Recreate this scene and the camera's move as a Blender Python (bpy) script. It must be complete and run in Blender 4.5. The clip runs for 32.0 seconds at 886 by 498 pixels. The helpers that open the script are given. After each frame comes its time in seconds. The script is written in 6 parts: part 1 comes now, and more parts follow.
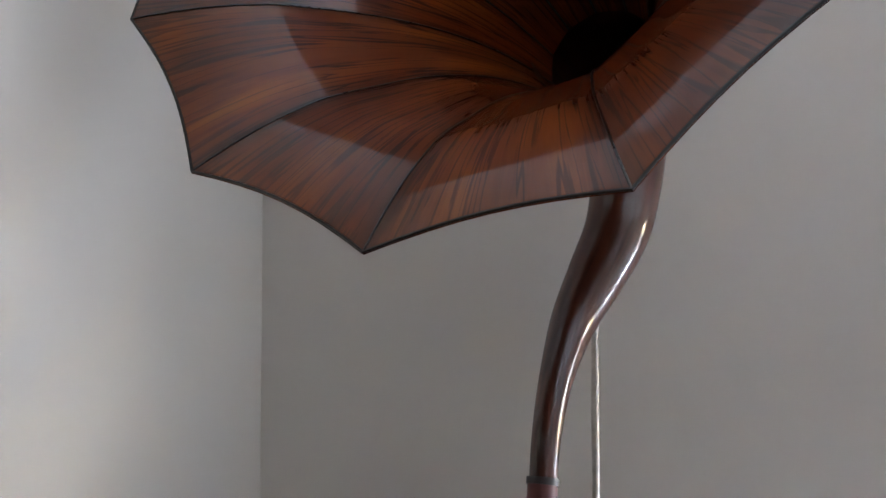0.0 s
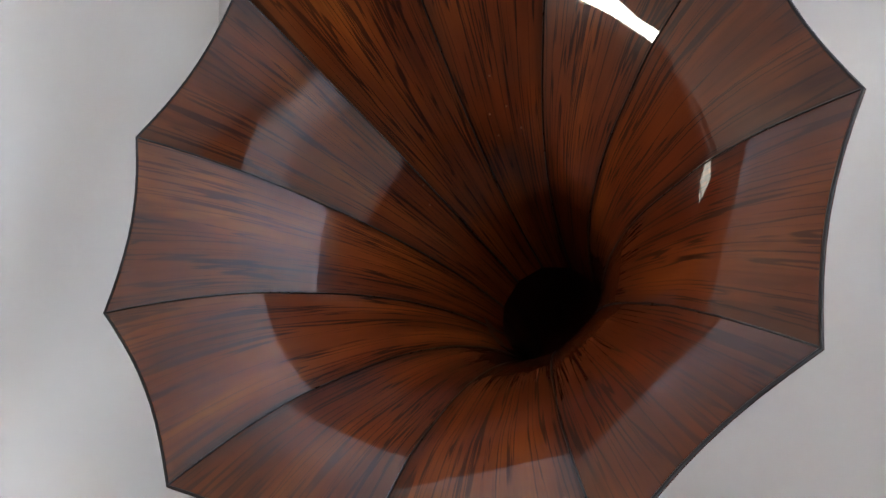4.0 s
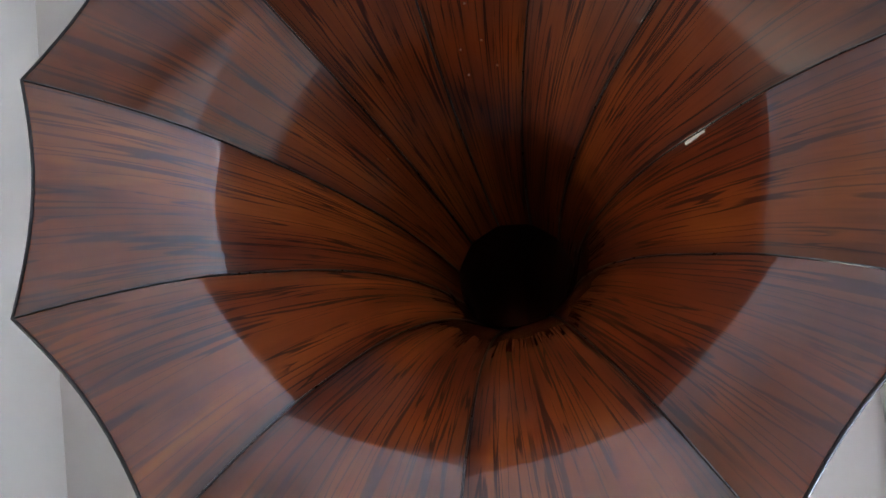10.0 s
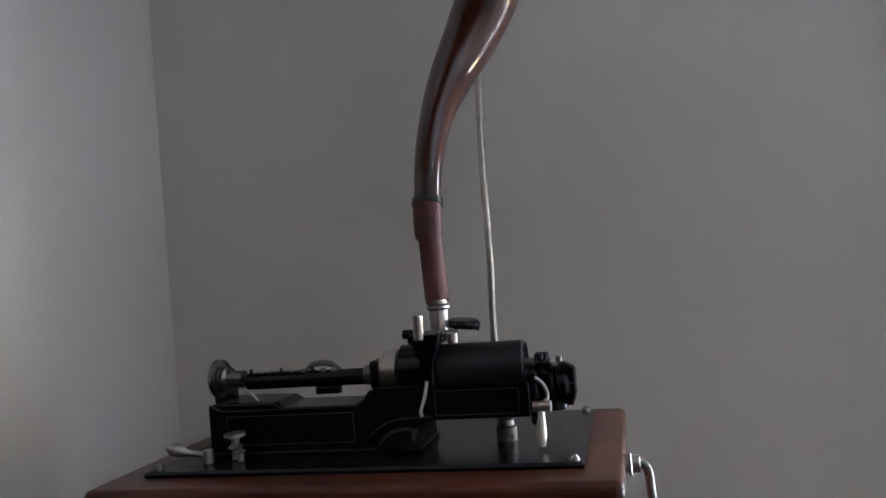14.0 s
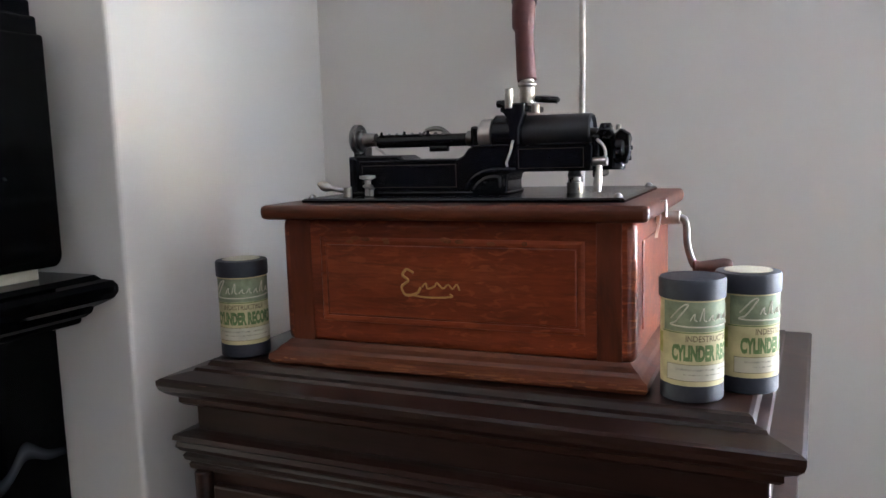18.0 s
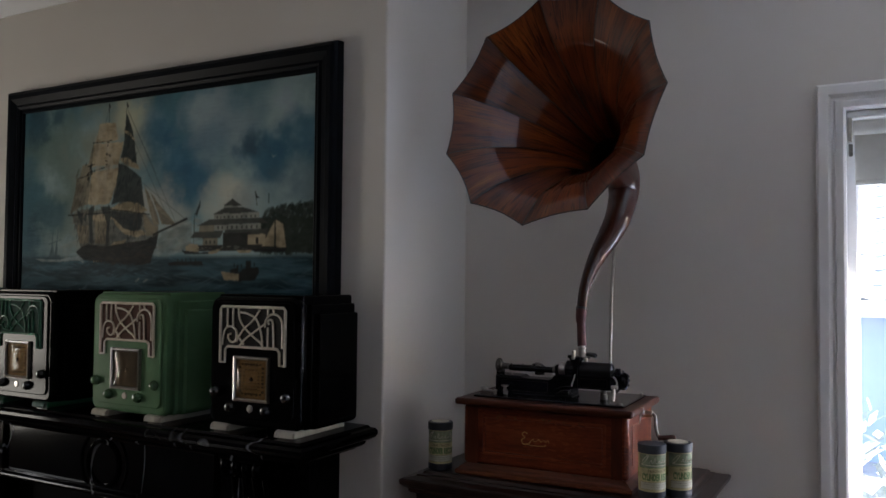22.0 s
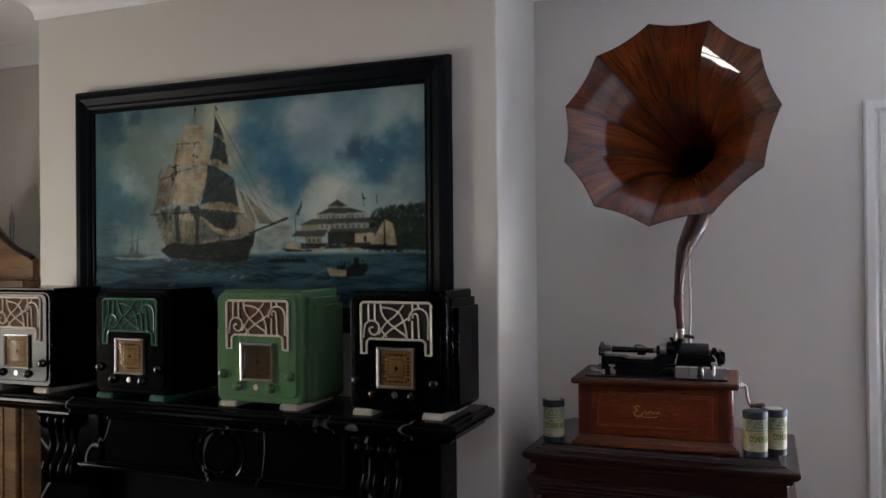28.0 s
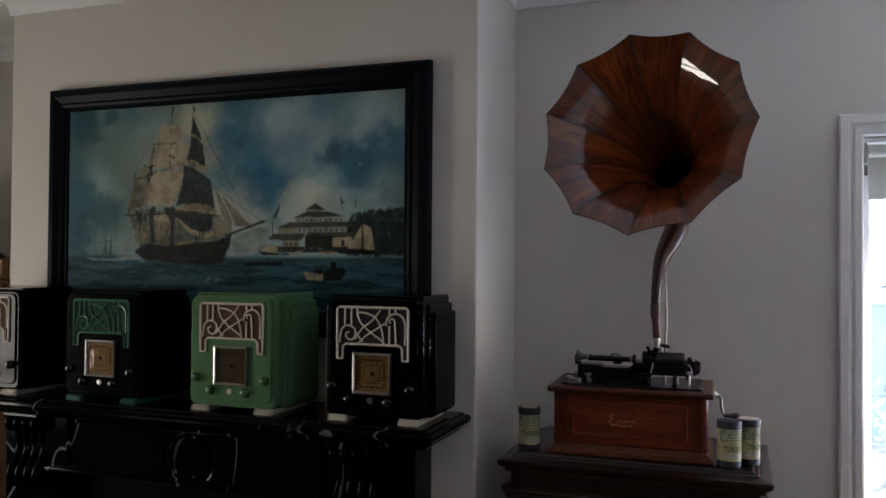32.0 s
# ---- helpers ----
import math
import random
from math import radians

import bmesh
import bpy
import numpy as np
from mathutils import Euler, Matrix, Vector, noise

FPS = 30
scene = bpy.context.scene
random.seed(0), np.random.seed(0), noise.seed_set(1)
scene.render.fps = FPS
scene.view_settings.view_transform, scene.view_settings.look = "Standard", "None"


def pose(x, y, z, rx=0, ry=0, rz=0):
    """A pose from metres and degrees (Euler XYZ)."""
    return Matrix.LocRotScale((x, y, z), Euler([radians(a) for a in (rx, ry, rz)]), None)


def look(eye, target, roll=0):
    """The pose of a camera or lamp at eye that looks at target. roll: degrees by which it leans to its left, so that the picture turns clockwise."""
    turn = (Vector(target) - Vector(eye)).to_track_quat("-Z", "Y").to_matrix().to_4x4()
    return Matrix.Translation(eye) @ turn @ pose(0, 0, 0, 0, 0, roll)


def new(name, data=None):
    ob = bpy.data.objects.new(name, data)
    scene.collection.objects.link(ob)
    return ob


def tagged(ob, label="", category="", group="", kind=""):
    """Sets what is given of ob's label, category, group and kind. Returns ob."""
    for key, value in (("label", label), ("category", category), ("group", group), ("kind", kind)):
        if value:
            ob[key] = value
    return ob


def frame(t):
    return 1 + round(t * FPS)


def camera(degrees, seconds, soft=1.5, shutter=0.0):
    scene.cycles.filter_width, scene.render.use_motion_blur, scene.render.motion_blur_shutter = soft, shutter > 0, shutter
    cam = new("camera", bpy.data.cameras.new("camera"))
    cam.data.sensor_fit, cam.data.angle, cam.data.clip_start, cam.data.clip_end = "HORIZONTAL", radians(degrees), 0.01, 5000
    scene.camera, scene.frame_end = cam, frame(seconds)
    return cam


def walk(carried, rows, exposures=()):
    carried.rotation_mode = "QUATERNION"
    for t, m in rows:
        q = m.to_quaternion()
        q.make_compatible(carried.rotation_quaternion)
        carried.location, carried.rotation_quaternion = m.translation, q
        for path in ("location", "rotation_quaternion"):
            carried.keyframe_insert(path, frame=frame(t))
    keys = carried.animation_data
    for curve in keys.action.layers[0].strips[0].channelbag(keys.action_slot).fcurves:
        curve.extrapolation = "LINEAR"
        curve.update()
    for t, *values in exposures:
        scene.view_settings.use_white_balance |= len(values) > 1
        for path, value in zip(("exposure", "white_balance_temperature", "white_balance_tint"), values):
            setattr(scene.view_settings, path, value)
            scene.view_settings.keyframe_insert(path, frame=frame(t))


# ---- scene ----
cam = camera(57.2, 32.0)
PATH = [
    (0, (0.016, -0.053, 1.717), (-0.656, 1.829, 1.786), 0.02),
    (0.5, (0.016, -0.070, 1.774), (-0.638, 1.812, 1.949), -0.32),
    (1, (0.009, -0.091, 1.811), (-0.596, 1.803, 2.025), -0.10),
    (1.5, (0.005, -0.105, 1.842), (-0.579, 1.785, 2.132), -0.32),
    (2, (-0.001, -0.107, 1.855), (-0.533, 1.795, 2.170), -0.51),
    (2.5, (-0.005, -0.114, 1.852), (-0.511, 1.792, 2.187), -0.30),
    (3, (-0.002, -0.110, 1.856), (-0.497, 1.797, 2.196), -0.58),
    (3.5, (-0.003, -0.106, 1.853), (-0.489, 1.803, 2.197), -0.84),
    (5.5, (-0.000, -0.117, 1.859), (-0.476, 1.798, 2.185), -2.18),
    (6, (0.003, -0.125, 1.860), (-0.470, 1.790, 2.192), -2.41),
    (6.5, (0.005, -0.124, 1.857), (-0.469, 1.789, 2.197), -2.44),
    (7, (0.003, -0.121, 1.858), (-0.470, 1.793, 2.192), -2.66),
    (7.5, (-0.046, -0.100, 1.870), (-0.472, 1.827, 2.188), -3.29),
    (8, (-0.122, -0.064, 1.881), (-0.356, 1.900, 2.179), -4.43),
    (8.5, (-0.158, -0.025, 1.884), (-0.247, 1.955, 2.150), -5.66),
    (9, (-0.176, -0.020, 1.881), (-0.203, 1.965, 2.128), -6.34),
    (9.5, (-0.181, -0.022, 1.878), (-0.165, 1.964, 2.114), -6.67),
    (10, (-0.180, -0.022, 1.876), (-0.142, 1.965, 2.102), -6.87),
    (10.5, (-0.178, -0.028, 1.875), (-0.123, 1.958, 2.098), -6.86),
    (11, (-0.163, -0.071, 1.875), (-0.148, 1.917, 2.087), -6.87),
    (11.5, (-0.141, -0.082, 1.868), (-0.127, 1.907, 2.075), -6.90),
    (12, (-0.079, -0.058, 1.822), (-0.099, 1.928, 2.053), -7.20),
    (12.5, (-0.030, -0.054, 1.761), (-0.124, 1.931, 1.987), -7.05),
    (13, (-0.003, -0.046, 1.691), (-0.188, 1.939, 1.849), -7.82),
    (13.3, (0.013, -0.065, 1.646), (-0.243, 1.914, 1.792), -6.12),
    (13.5, (0.022, -0.073, 1.612), (-0.287, 1.899, 1.736), -5.04),
    (14, (0.056, -0.071, 1.477), (-0.445, 1.863, 1.516), -4.6),
    (14.3, (0.047, -0.052, 1.430), (-0.467, 1.880, 1.365), -2.97),
    (14.5, (0.056, -0.038, 1.395), (-0.564, 1.859, 1.271), -2.54),
    (15, (0.077, -0.005, 1.343), (-0.656, 1.842, 1.111), -2.25),
    (15.5, (0.091, 0.019, 1.313), (-0.666, 1.846, 1.017), -1.97),
    (17.5, (0.130, -0.060, 1.335), (-0.694, 1.720, 0.943), -1.91),
    (18, (0.168, -0.259, 1.374), (-0.666, 1.541, 1.119), -1.76),
    (18.5, (0.219, -0.444, 1.428), (-0.617, 1.363, 1.241), -1.89),
    (19, (0.295, -0.593, 1.466), (-0.536, 1.220, 1.320), -2.01),
    (19.5, (0.397, -0.750, 1.527), (-0.471, 1.051, 1.511), -1.82),
    (20, (0.441, -0.933, 1.550), (-0.436, 0.864, 1.598), -1.30),
    (20.5, (0.481, -1.094, 1.582), (-0.414, 0.694, 1.625), -0.53),
    (21, (0.521, -1.162, 1.601), (-0.385, 0.620, 1.653), 0.14),
    (21.5, (0.566, -1.233, 1.605), (-0.369, 0.534, 1.668), 0.52),
    (22, (0.535, -1.309, 1.611), (-0.426, 0.443, 1.682), 0.50),
    (22.5, (0.423, -1.421, 1.629), (-0.470, 0.367, 1.693), 0.05),
    (23, (0.376, -1.494, 1.628), (-0.467, 0.318, 1.689), 0.23),
    (23.5, (0.327, -1.575, 1.636), (-0.487, 0.251, 1.690), 0.39),
    (24, (0.207, -1.666, 1.646), (-0.520, 0.197, 1.685), 0.02),
    (24.5, (0.147, -1.705, 1.652), (-0.552, 0.169, 1.678), -0.05),
    (25, (0.122, -1.728, 1.652), (-0.559, 0.152, 1.671), -0.23),
    (25.5, (0.115, -1.740, 1.655), (-0.563, 0.142, 1.673), -0.34),
    (26, (0.096, -1.755, 1.654), (-0.584, 0.126, 1.669), -0.50),
    (26.5, (0.086, -1.762, 1.655), (-0.626, 0.107, 1.672), -0.52),
    (28.5, (0.089, -1.772, 1.669), (-0.648, 0.087, 1.681), -0.55),
    (29, (0.090, -1.779, 1.672), (-0.637, 0.084, 1.688), -0.20),
    (29.5, (0.088, -1.776, 1.665), (-0.630, 0.090, 1.687), 0.15),
    (30, (0.091, -1.774, 1.664), (-0.621, 0.095, 1.693), 0.38),
    (30.5, (0.092, -1.771, 1.671), (-0.613, 0.100, 1.700), 0.42),
    (31, (0.090, -1.770, 1.666), (-0.602, 0.107, 1.698), 0.45),
    (31.5, (0.087, -1.771, 1.665), (-0.600, 0.107, 1.695), 0.51),
    (32, (0.078, -1.761, 1.657), (-0.603, 0.119, 1.690), 0.42),
]
EXPOSURES = [(0, 3.7), (0.5, 4.0), (1, 4.15), (6, 4.25), (9, 4.4), (10, 4.35), (11, 4.2), (12, 3.6), (13, 3.35), (14, 3.2), (15, 4.4), (17.5, 4.45), (18, 4.35), (19, 3.85), (20, 2.40), (21, 1.98), (22, 2.55), (22.5, 2.45), (23, 2.12), (24, 1.95), (25, 2.4), (26, 2.9), (28.5, 3.4), (29, 3.12), (30, 3.05), (32, 2.85)]
walk(cam, [(t, look(eye, target, roll)) for t, eye, target, roll in PATH], [(t, stops, 6460 if t < 7 else 6160 if t < 17 else 6240 if t < 19.5 else 6280, 11 if t < 7 else 10 if t < 19.5 else 14) for t, stops in EXPOSURES])

# ---- world, sun, lights ----
world = bpy.data.worlds.new("world")
scene.world = world
world.use_nodes = True
wn = world.node_tree
sky = wn.nodes.new("ShaderNodeTexSky")
sky.sky_type, sky.sun_disc = "NISHITA", False
sky.sun_elevation, sky.sun_rotation = radians(27), radians(84)
wn.links.new(sky.outputs[0], wn.nodes["Background"].inputs[0])
wn.nodes["Background"].inputs[1].default_value = 0.15
sun = new("sun", bpy.data.lights.new("sun", "SUN"))
sun.data.energy, sun.data.angle, sun.data.color = 5.0, radians(0.5), (1.0, 0.95, 0.87)
sun.matrix_world = look((9.0, 0.9, 4.6), (0, 0, 0))


def window_light(name, x, y, z, rx, rz, w, h, power, colour):
    """Skylight that enters through an opening."""
    ob = new(name, bpy.data.lights.new(name, "AREA"))
    ob.data.shape, ob.data.size, ob.data.size_y, ob.data.energy, ob.data.color = "RECTANGLE", w, h, power, colour
    ob.matrix_world = pose(x, y, z, rx, 0, rz)
    return ob


window_light("skylight_side_door", 2.06, -2.85, 1.15, 90, 90, 2.9, 2.2, 1.3, (0.80, 0.85, 1.0))
window_light("skylight_left_window", -3.612, -0.98, 1.24, 90, -90, 0.60, 1.02, 4.5, (1.0, 0.94, 0.80))
window_light("skylight_back_window", 1.06, 1.16, 1.15, 142, 180, 0.62, 0.70, 2.6, (0.71, 0.81, 1.0))


# ---- material helpers ----
def node_mat(name):
    m = bpy.data.materials.new(name)
    m.use_nodes = True
    t = m.node_tree
    return m, t, t.nodes["Principled BSDF"]


def lk(t, a, b):
    t.links.new(a, b)


def coords(t, scale=(1, 1, 1), kind="Object", rot=(0, 0, 0)):
    c = t.nodes.new("ShaderNodeTexCoord")
    mp = t.nodes.new("ShaderNodeMapping")
    mp.inputs["Scale"].default_value = scale
    mp.inputs["Rotation"].default_value = rot
    lk(t, c.outputs[kind], mp.inputs[0])
    return mp.outputs[0]


def noise_of(t, vec, scale, detail=4.0, rough=0.55, dist=0.0):
    n = t.nodes.new("ShaderNodeTexNoise")
    n.inputs["Scale"].default_value, n.inputs["Detail"].default_value = scale, detail
    n.inputs["Roughness"].default_value, n.inputs["Distortion"].default_value = rough, dist
    lk(t, vec, n.inputs["Vector"])
    return n.outputs["Fac"]


def ramp(t, fac, stops):
    r = t.nodes.new("ShaderNodeValToRGB")
    e = r.color_ramp.elements
    while len(e) < len(stops):
        e.new(0.5)
    for k, (p, c) in zip(e, stops):
        k.position, k.color = p, (*c, 1)
    lk(t, fac, r.inputs[0])
    return r.outputs[0]


def mixc(t, fac, a, b, mode="MIX"):
    m = t.nodes.new("ShaderNodeMix")
    m.data_type, m.blend_type = "RGBA", mode
    for sock, v in ((m.inputs[0], fac), (m.inputs[6], a), (m.inputs[7], b)):
        if isinstance(v, (int, float)):
            sock.default_value = v
        elif isinstance(v, tuple):
            sock.default_value = (*v, 1)
        else:
            lk(t, v, sock)
    return m.outputs[2]


def math_of(t, op, a, b=0.0):
    m = t.nodes.new("ShaderNodeMath")
    m.operation = op
    for sock, v in zip(m.inputs, (a, b)):
        if isinstance(v, (int, float)):
            sock.default_value = v
        else:
            lk(t, v, sock)
    return m.outputs[0]


def relief(t, bsdf, height, strength=0.2, dist=0.002):
    b = t.nodes.new("ShaderNodeBump")
    b.inputs["Strength"].default_value, b.inputs["Distance"].default_value = strength, dist
    lk(t, height, b.inputs["Height"])
    lk(t, b.outputs[0], bsdf.inputs["Normal"])


def surface(name, colour, rough=0.5, metal=0.0, vary=0.12, scale=30.0, bump=0.06, coat=0.0, fine=220.0, spec=0.5):
    """A plain paint, plastic or metal with slight mottling, worn gloss and fine relief."""
    m, t, b = node_mat(name)
    v = coords(t)
    n1, n2 = noise_of(t, v, scale), noise_of(t, v, fine, 3.0)
    dark, light = tuple(c * (1 - vary) for c in colour), tuple(min(1, c * (1 + vary)) for c in colour)
    lk(t, ramp(t, n1, [(0.3, dark), (0.7, light)]), b.inputs["Base Color"])
    rr = math_of(t, "MULTIPLY_ADD", n2, 0.18)
    t.nodes[-1].inputs[2].default_value = max(0.02, rough - 0.09)
    lk(t, rr, b.inputs["Roughness"])
    b.inputs["Metallic"].default_value, b.inputs["Coat Weight"].default_value = metal, coat
    b.inputs["Specular IOR Level"].default_value = spec
    b.inputs["Coat Roughness"].default_value = 0.08
    if bump:
        relief(t, b, n2, bump, 0.001)
    return m


def wood(name, dark, mid, light, scale=(60, 60, 6), rough=0.3, coat=0.6, uv=False, streak=0.5, bump=0.05, rot=(0, 0, 0), coat_rough=0.06, spec=0.3):
    """Lacquered wood: long streaked grain and figure, varied from piece to piece."""
    m, t, b = node_mat(name)
    c = t.nodes.new("ShaderNodeTexCoord")
    info = t.nodes.new("ShaderNodeObjectInfo")
    shift = t.nodes.new("ShaderNodeVectorMath")
    shift.operation = "MULTIPLY_ADD"
    shift.inputs[1].default_value = (7.3, 3.1, 5.7)
    lk(t, info.outputs["Random"], shift.inputs[0])
    lk(t, c.outputs["UV" if uv else "Object"], shift.inputs[2])
    mp = t.nodes.new("ShaderNodeMapping")
    mp.inputs["Scale"].default_value = scale
    mp.inputs["Rotation"].default_value = rot
    lk(t, shift.outputs[0], mp.inputs[0])
    v = mp.outputs[0]
    broad = noise_of(t, v, 0.22, 3.0, 0.5, 0.6)
    grain = noise_of(t, v, 1.0, 5.0, 0.62, 0.9)
    fine = noise_of(t, v, 4.5, 3.0, 0.6)
    base = ramp(t, broad, [(0.28, dark), (0.5, mid), (0.72, light)])
    line = ramp(t, grain, [(0.36, (0.12, 0.09, 0.08)), (0.47, (0.75, 0.7, 0.68)), (0.6, (1, 1, 1))])
    col = mixc(t, streak, base, line, "MULTIPLY")
    thin = ramp(t, fine, [(0.3, (0.7, 0.66, 0.62)), (0.6, (1, 1, 1))])
    lk(t, mixc(t, 0.6, col, thin, "MULTIPLY"), b.inputs["Base Color"])
    b.inputs["Roughness"].default_value = rough
    b.inputs["Specular IOR Level"].default_value = spec
    b.inputs["Coat Weight"].default_value, b.inputs["Coat Roughness"].default_value = coat, coat_rough
    relief(t, b, grain, bump, 0.0006)
    return m


# ---- materials ----
def wall_paint():
    m, t, b = node_mat("wall_paint")
    v = coords(t)
    big, fine = noise_of(t, v, 1.3, 3.0), noise_of(t, v, 420.0, 3.0)
    col = ramp(t, big, [(0.3, (0.605, 0.568, 0.516)), (0.7, (0.648, 0.612, 0.560))])
    lk(t, col, b.inputs["Base Color"])
    b.inputs["Roughness"].default_value = 0.62
    relief(t, b, fine, 0.10, 0.0012)
    return m


WALL = wall_paint()
CEIL = surface("ceiling_white", (0.88, 0.88, 0.88), 0.8, vary=0.02, scale=3, fine=300)
TRIM = surface("trim_gloss_white", (0.74, 0.72, 0.69), 0.35, vary=0.03, scale=8, bump=0.03)
ALU = surface("window_white_enamel", (0.78, 0.79, 0.8), 0.35, vary=0.03, scale=10, bump=0.02)
BLIND = surface("roller_blind_cloth", (0.62, 0.61, 0.56), 0.85, vary=0.04, scale=40, fine=900, bump=0.2)
FLOORW = wood("floor_boards", (0.045, 0.021, 0.011), (0.080, 0.038, 0.019), (0.115, 0.058, 0.030), (10, 90, 1), 0.3, 0.4, streak=0.3)
def horn_wood():
    """Grained lacquer: dark wavering streaks on red-orange brown, broader and smokier towards the rim, where a greyer
    reflected sheen is put into the colour.
    """
    m, t, b = node_mat("horn_veneer")
    c = t.nodes.new("ShaderNodeTexCoord")
    info = t.nodes.new("ShaderNodeObjectInfo")
    shift = t.nodes.new("ShaderNodeVectorMath")
    shift.operation = "MULTIPLY_ADD"
    shift.inputs[1].default_value = (7.3, 3.1, 5.7)
    lk(t, info.outputs["Random"], shift.inputs[0])
    lk(t, c.outputs["UV"], shift.inputs[2])

    def stretched(sx, sy):
        mp = t.nodes.new("ShaderNodeMapping")
        mp.inputs["Scale"].default_value = (sx, sy, 1)
        lk(t, shift.outputs[0], mp.inputs[0])
        return mp.outputs[0]

    def span(value, lo, hi, low=0.0, high=1.0):
        r = t.nodes.new("ShaderNodeMapRange")
        r.interpolation_type = "SMOOTHSTEP"
        for key, q in (("From Min", lo), ("From Max", hi), ("To Min", low), ("To Max", high)):
            r.inputs[key].default_value = q
        lk(t, value, r.inputs[0])
        return r.outputs[0]

    def vein(sx, sy, width, warp):
        """Thin lines where a stretched noise crosses its middle."""
        n = noise_of(t, stretched(sx, sy), 1.0, 2.0, 0.45, warp)
        return span(math_of(t, "ABSOLUTE", math_of(t, "SUBTRACT", n, 0.5)), width * 0.35, width)

    sep = t.nodes.new("ShaderNodeSeparateXYZ")
    lk(t, c.outputs["UV"], sep.inputs[0])
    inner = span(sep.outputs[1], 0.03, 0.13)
    broad = noise_of(t, stretched(26, 5), 1.0, 2.0, 0.5)
    streak = noise_of(t, stretched(210, 8), 1.0, 2.5, 0.5, 1.2)
    fleck = noise_of(t, stretched(110, 7), 1.0, 2.5, 0.5, 1.0)
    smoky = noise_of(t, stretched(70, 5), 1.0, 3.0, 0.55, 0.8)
    hair = noise_of(t, stretched(620, 16), 1.0, 2.0)
    patchy = span(noise_of(t, stretched(40, 12), 1.0, 2.0), 0.50, 0.62)
    tone = ramp(t, broad, [(0.28, (0.086, 0.0132, 0.0022)), (0.50, (0.147, 0.0272, 0.0034)), (0.72, (0.228, 0.0525, 0.0060))])
    petal = ramp(t, info.outputs["Random"], [(0.0, (0.70, 0.62, 0.62)), (0.5, (0.92, 0.90, 0.90)), (1.0, (1.12, 1.16, 1.10))])
    col = mixc(t, 1.0, tone, petal, "MULTIPLY")
    edge = span(math_of(t, "ABSOLUTE", sep.outputs[0]), 0.034, 0.049)
    lines = math_of(t, "MULTIPLY", vein(100, 2.4, 0.026, 0.55), math_of(t, "MAXIMUM", vein(170, 3.6, 0.026, 0.4), patchy))
    blot = span(fleck, 0.20, 0.26, 0.45)
    grain = math_of(t, "MULTIPLY", lines, blot)
    col = mixc(t, 0.30, col, ramp(t, streak, [(0.30, (0.50, 0.42, 0.40)), (0.46, (1, 1, 1))]), "MULTIPLY")
    col = mixc(t, math_of(t, "MULTIPLY", edge, 0.5), col, (0.030, 0.008, 0.005))
    inside = mixc(t, 1.0, col, ramp(t, grain, [(0.0, (0.24, 0.15, 0.13)), (1.0, (1.0, 1.0, 1.0))]), "MULTIPLY")
    # Smoky streaks, plus a paler grey tint standing in for the reflected room.
    rim_sheen = ramp(t, smoky, [(0.32, (0.46, 0.40, 0.40)), (0.45, (0.80, 0.84, 0.92)), (0.60, (1.02, 1.22, 1.38))])
    outside = mixc(t, 0.95, mixc(t, 0.75, col, ramp(t, grain, [(0.0, (0.28, 0.21, 0.18)), (1.0, (1, 1, 1))]), "MULTIPLY"), rim_sheen, "MULTIPLY")
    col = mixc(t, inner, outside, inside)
    col = mixc(t, 0.25, col, ramp(t, hair, [(0.3, (0.62, 0.56, 0.54)), (0.6, (1, 1, 1))]), "MULTIPLY")
    lk(t, col, b.inputs["Base Color"])
    b.inputs["Roughness"].default_value = 0.45
    b.inputs["Specular IOR Level"].default_value = 0.15
    b.inputs["Coat Weight"].default_value, b.inputs["Coat Roughness"].default_value = 1.0, 0.02
    b.inputs["Coat IOR"].default_value = 1.56
    relief(t, b, streak, 0.02, 0.0005)
    return m


HORN_W = horn_wood()
NECK_W = wood("horn_neck_wood", (0.034, 0.007, 0.003), (0.064, 0.014, 0.005), (0.105, 0.028, 0.009), (90, 3.0, 1), 0.40, 0.9, uv=True, streak=0.6, coat_rough=0.03, spec=0.2)
CASE_W = wood("case_oak", (0.104, 0.0175, 0.0062), (0.174, 0.0315, 0.0102), (0.252, 0.057, 0.0185), (11, 70, 80), 0.36, 0.5, streak=0.38, coat_rough=0.16)


def ray_flecks(m, tilt):
    """Lays the pale wavering flecks of quarter-sawn oak over a wood."""
    t = m.node_tree
    b = next(q for q in t.nodes if q.type == "BSDF_PRINCIPLED")
    grain = b.inputs["Base Color"].links[0].from_socket
    fleck = noise_of(t, coords(t, (44, 44, 150), rot=(0, radians(tilt), 0)), 1.0, 2.0, 0.5, 0.9)
    where = noise_of(t, coords(t), 9.0, 2.0)
    pale = math_of(t, "MULTIPLY", ramp(t, fleck, [(0.54, (0, 0, 0)), (0.64, (1, 1, 1))]), ramp(t, where, [(0.38, (0.1, 0.1, 0.1)), (0.60, (0.5, 0.5, 0.5))]))
    lk(t, mixc(t, pale, grain, (0.34, 0.085, 0.028)), b.inputs["Base Color"])


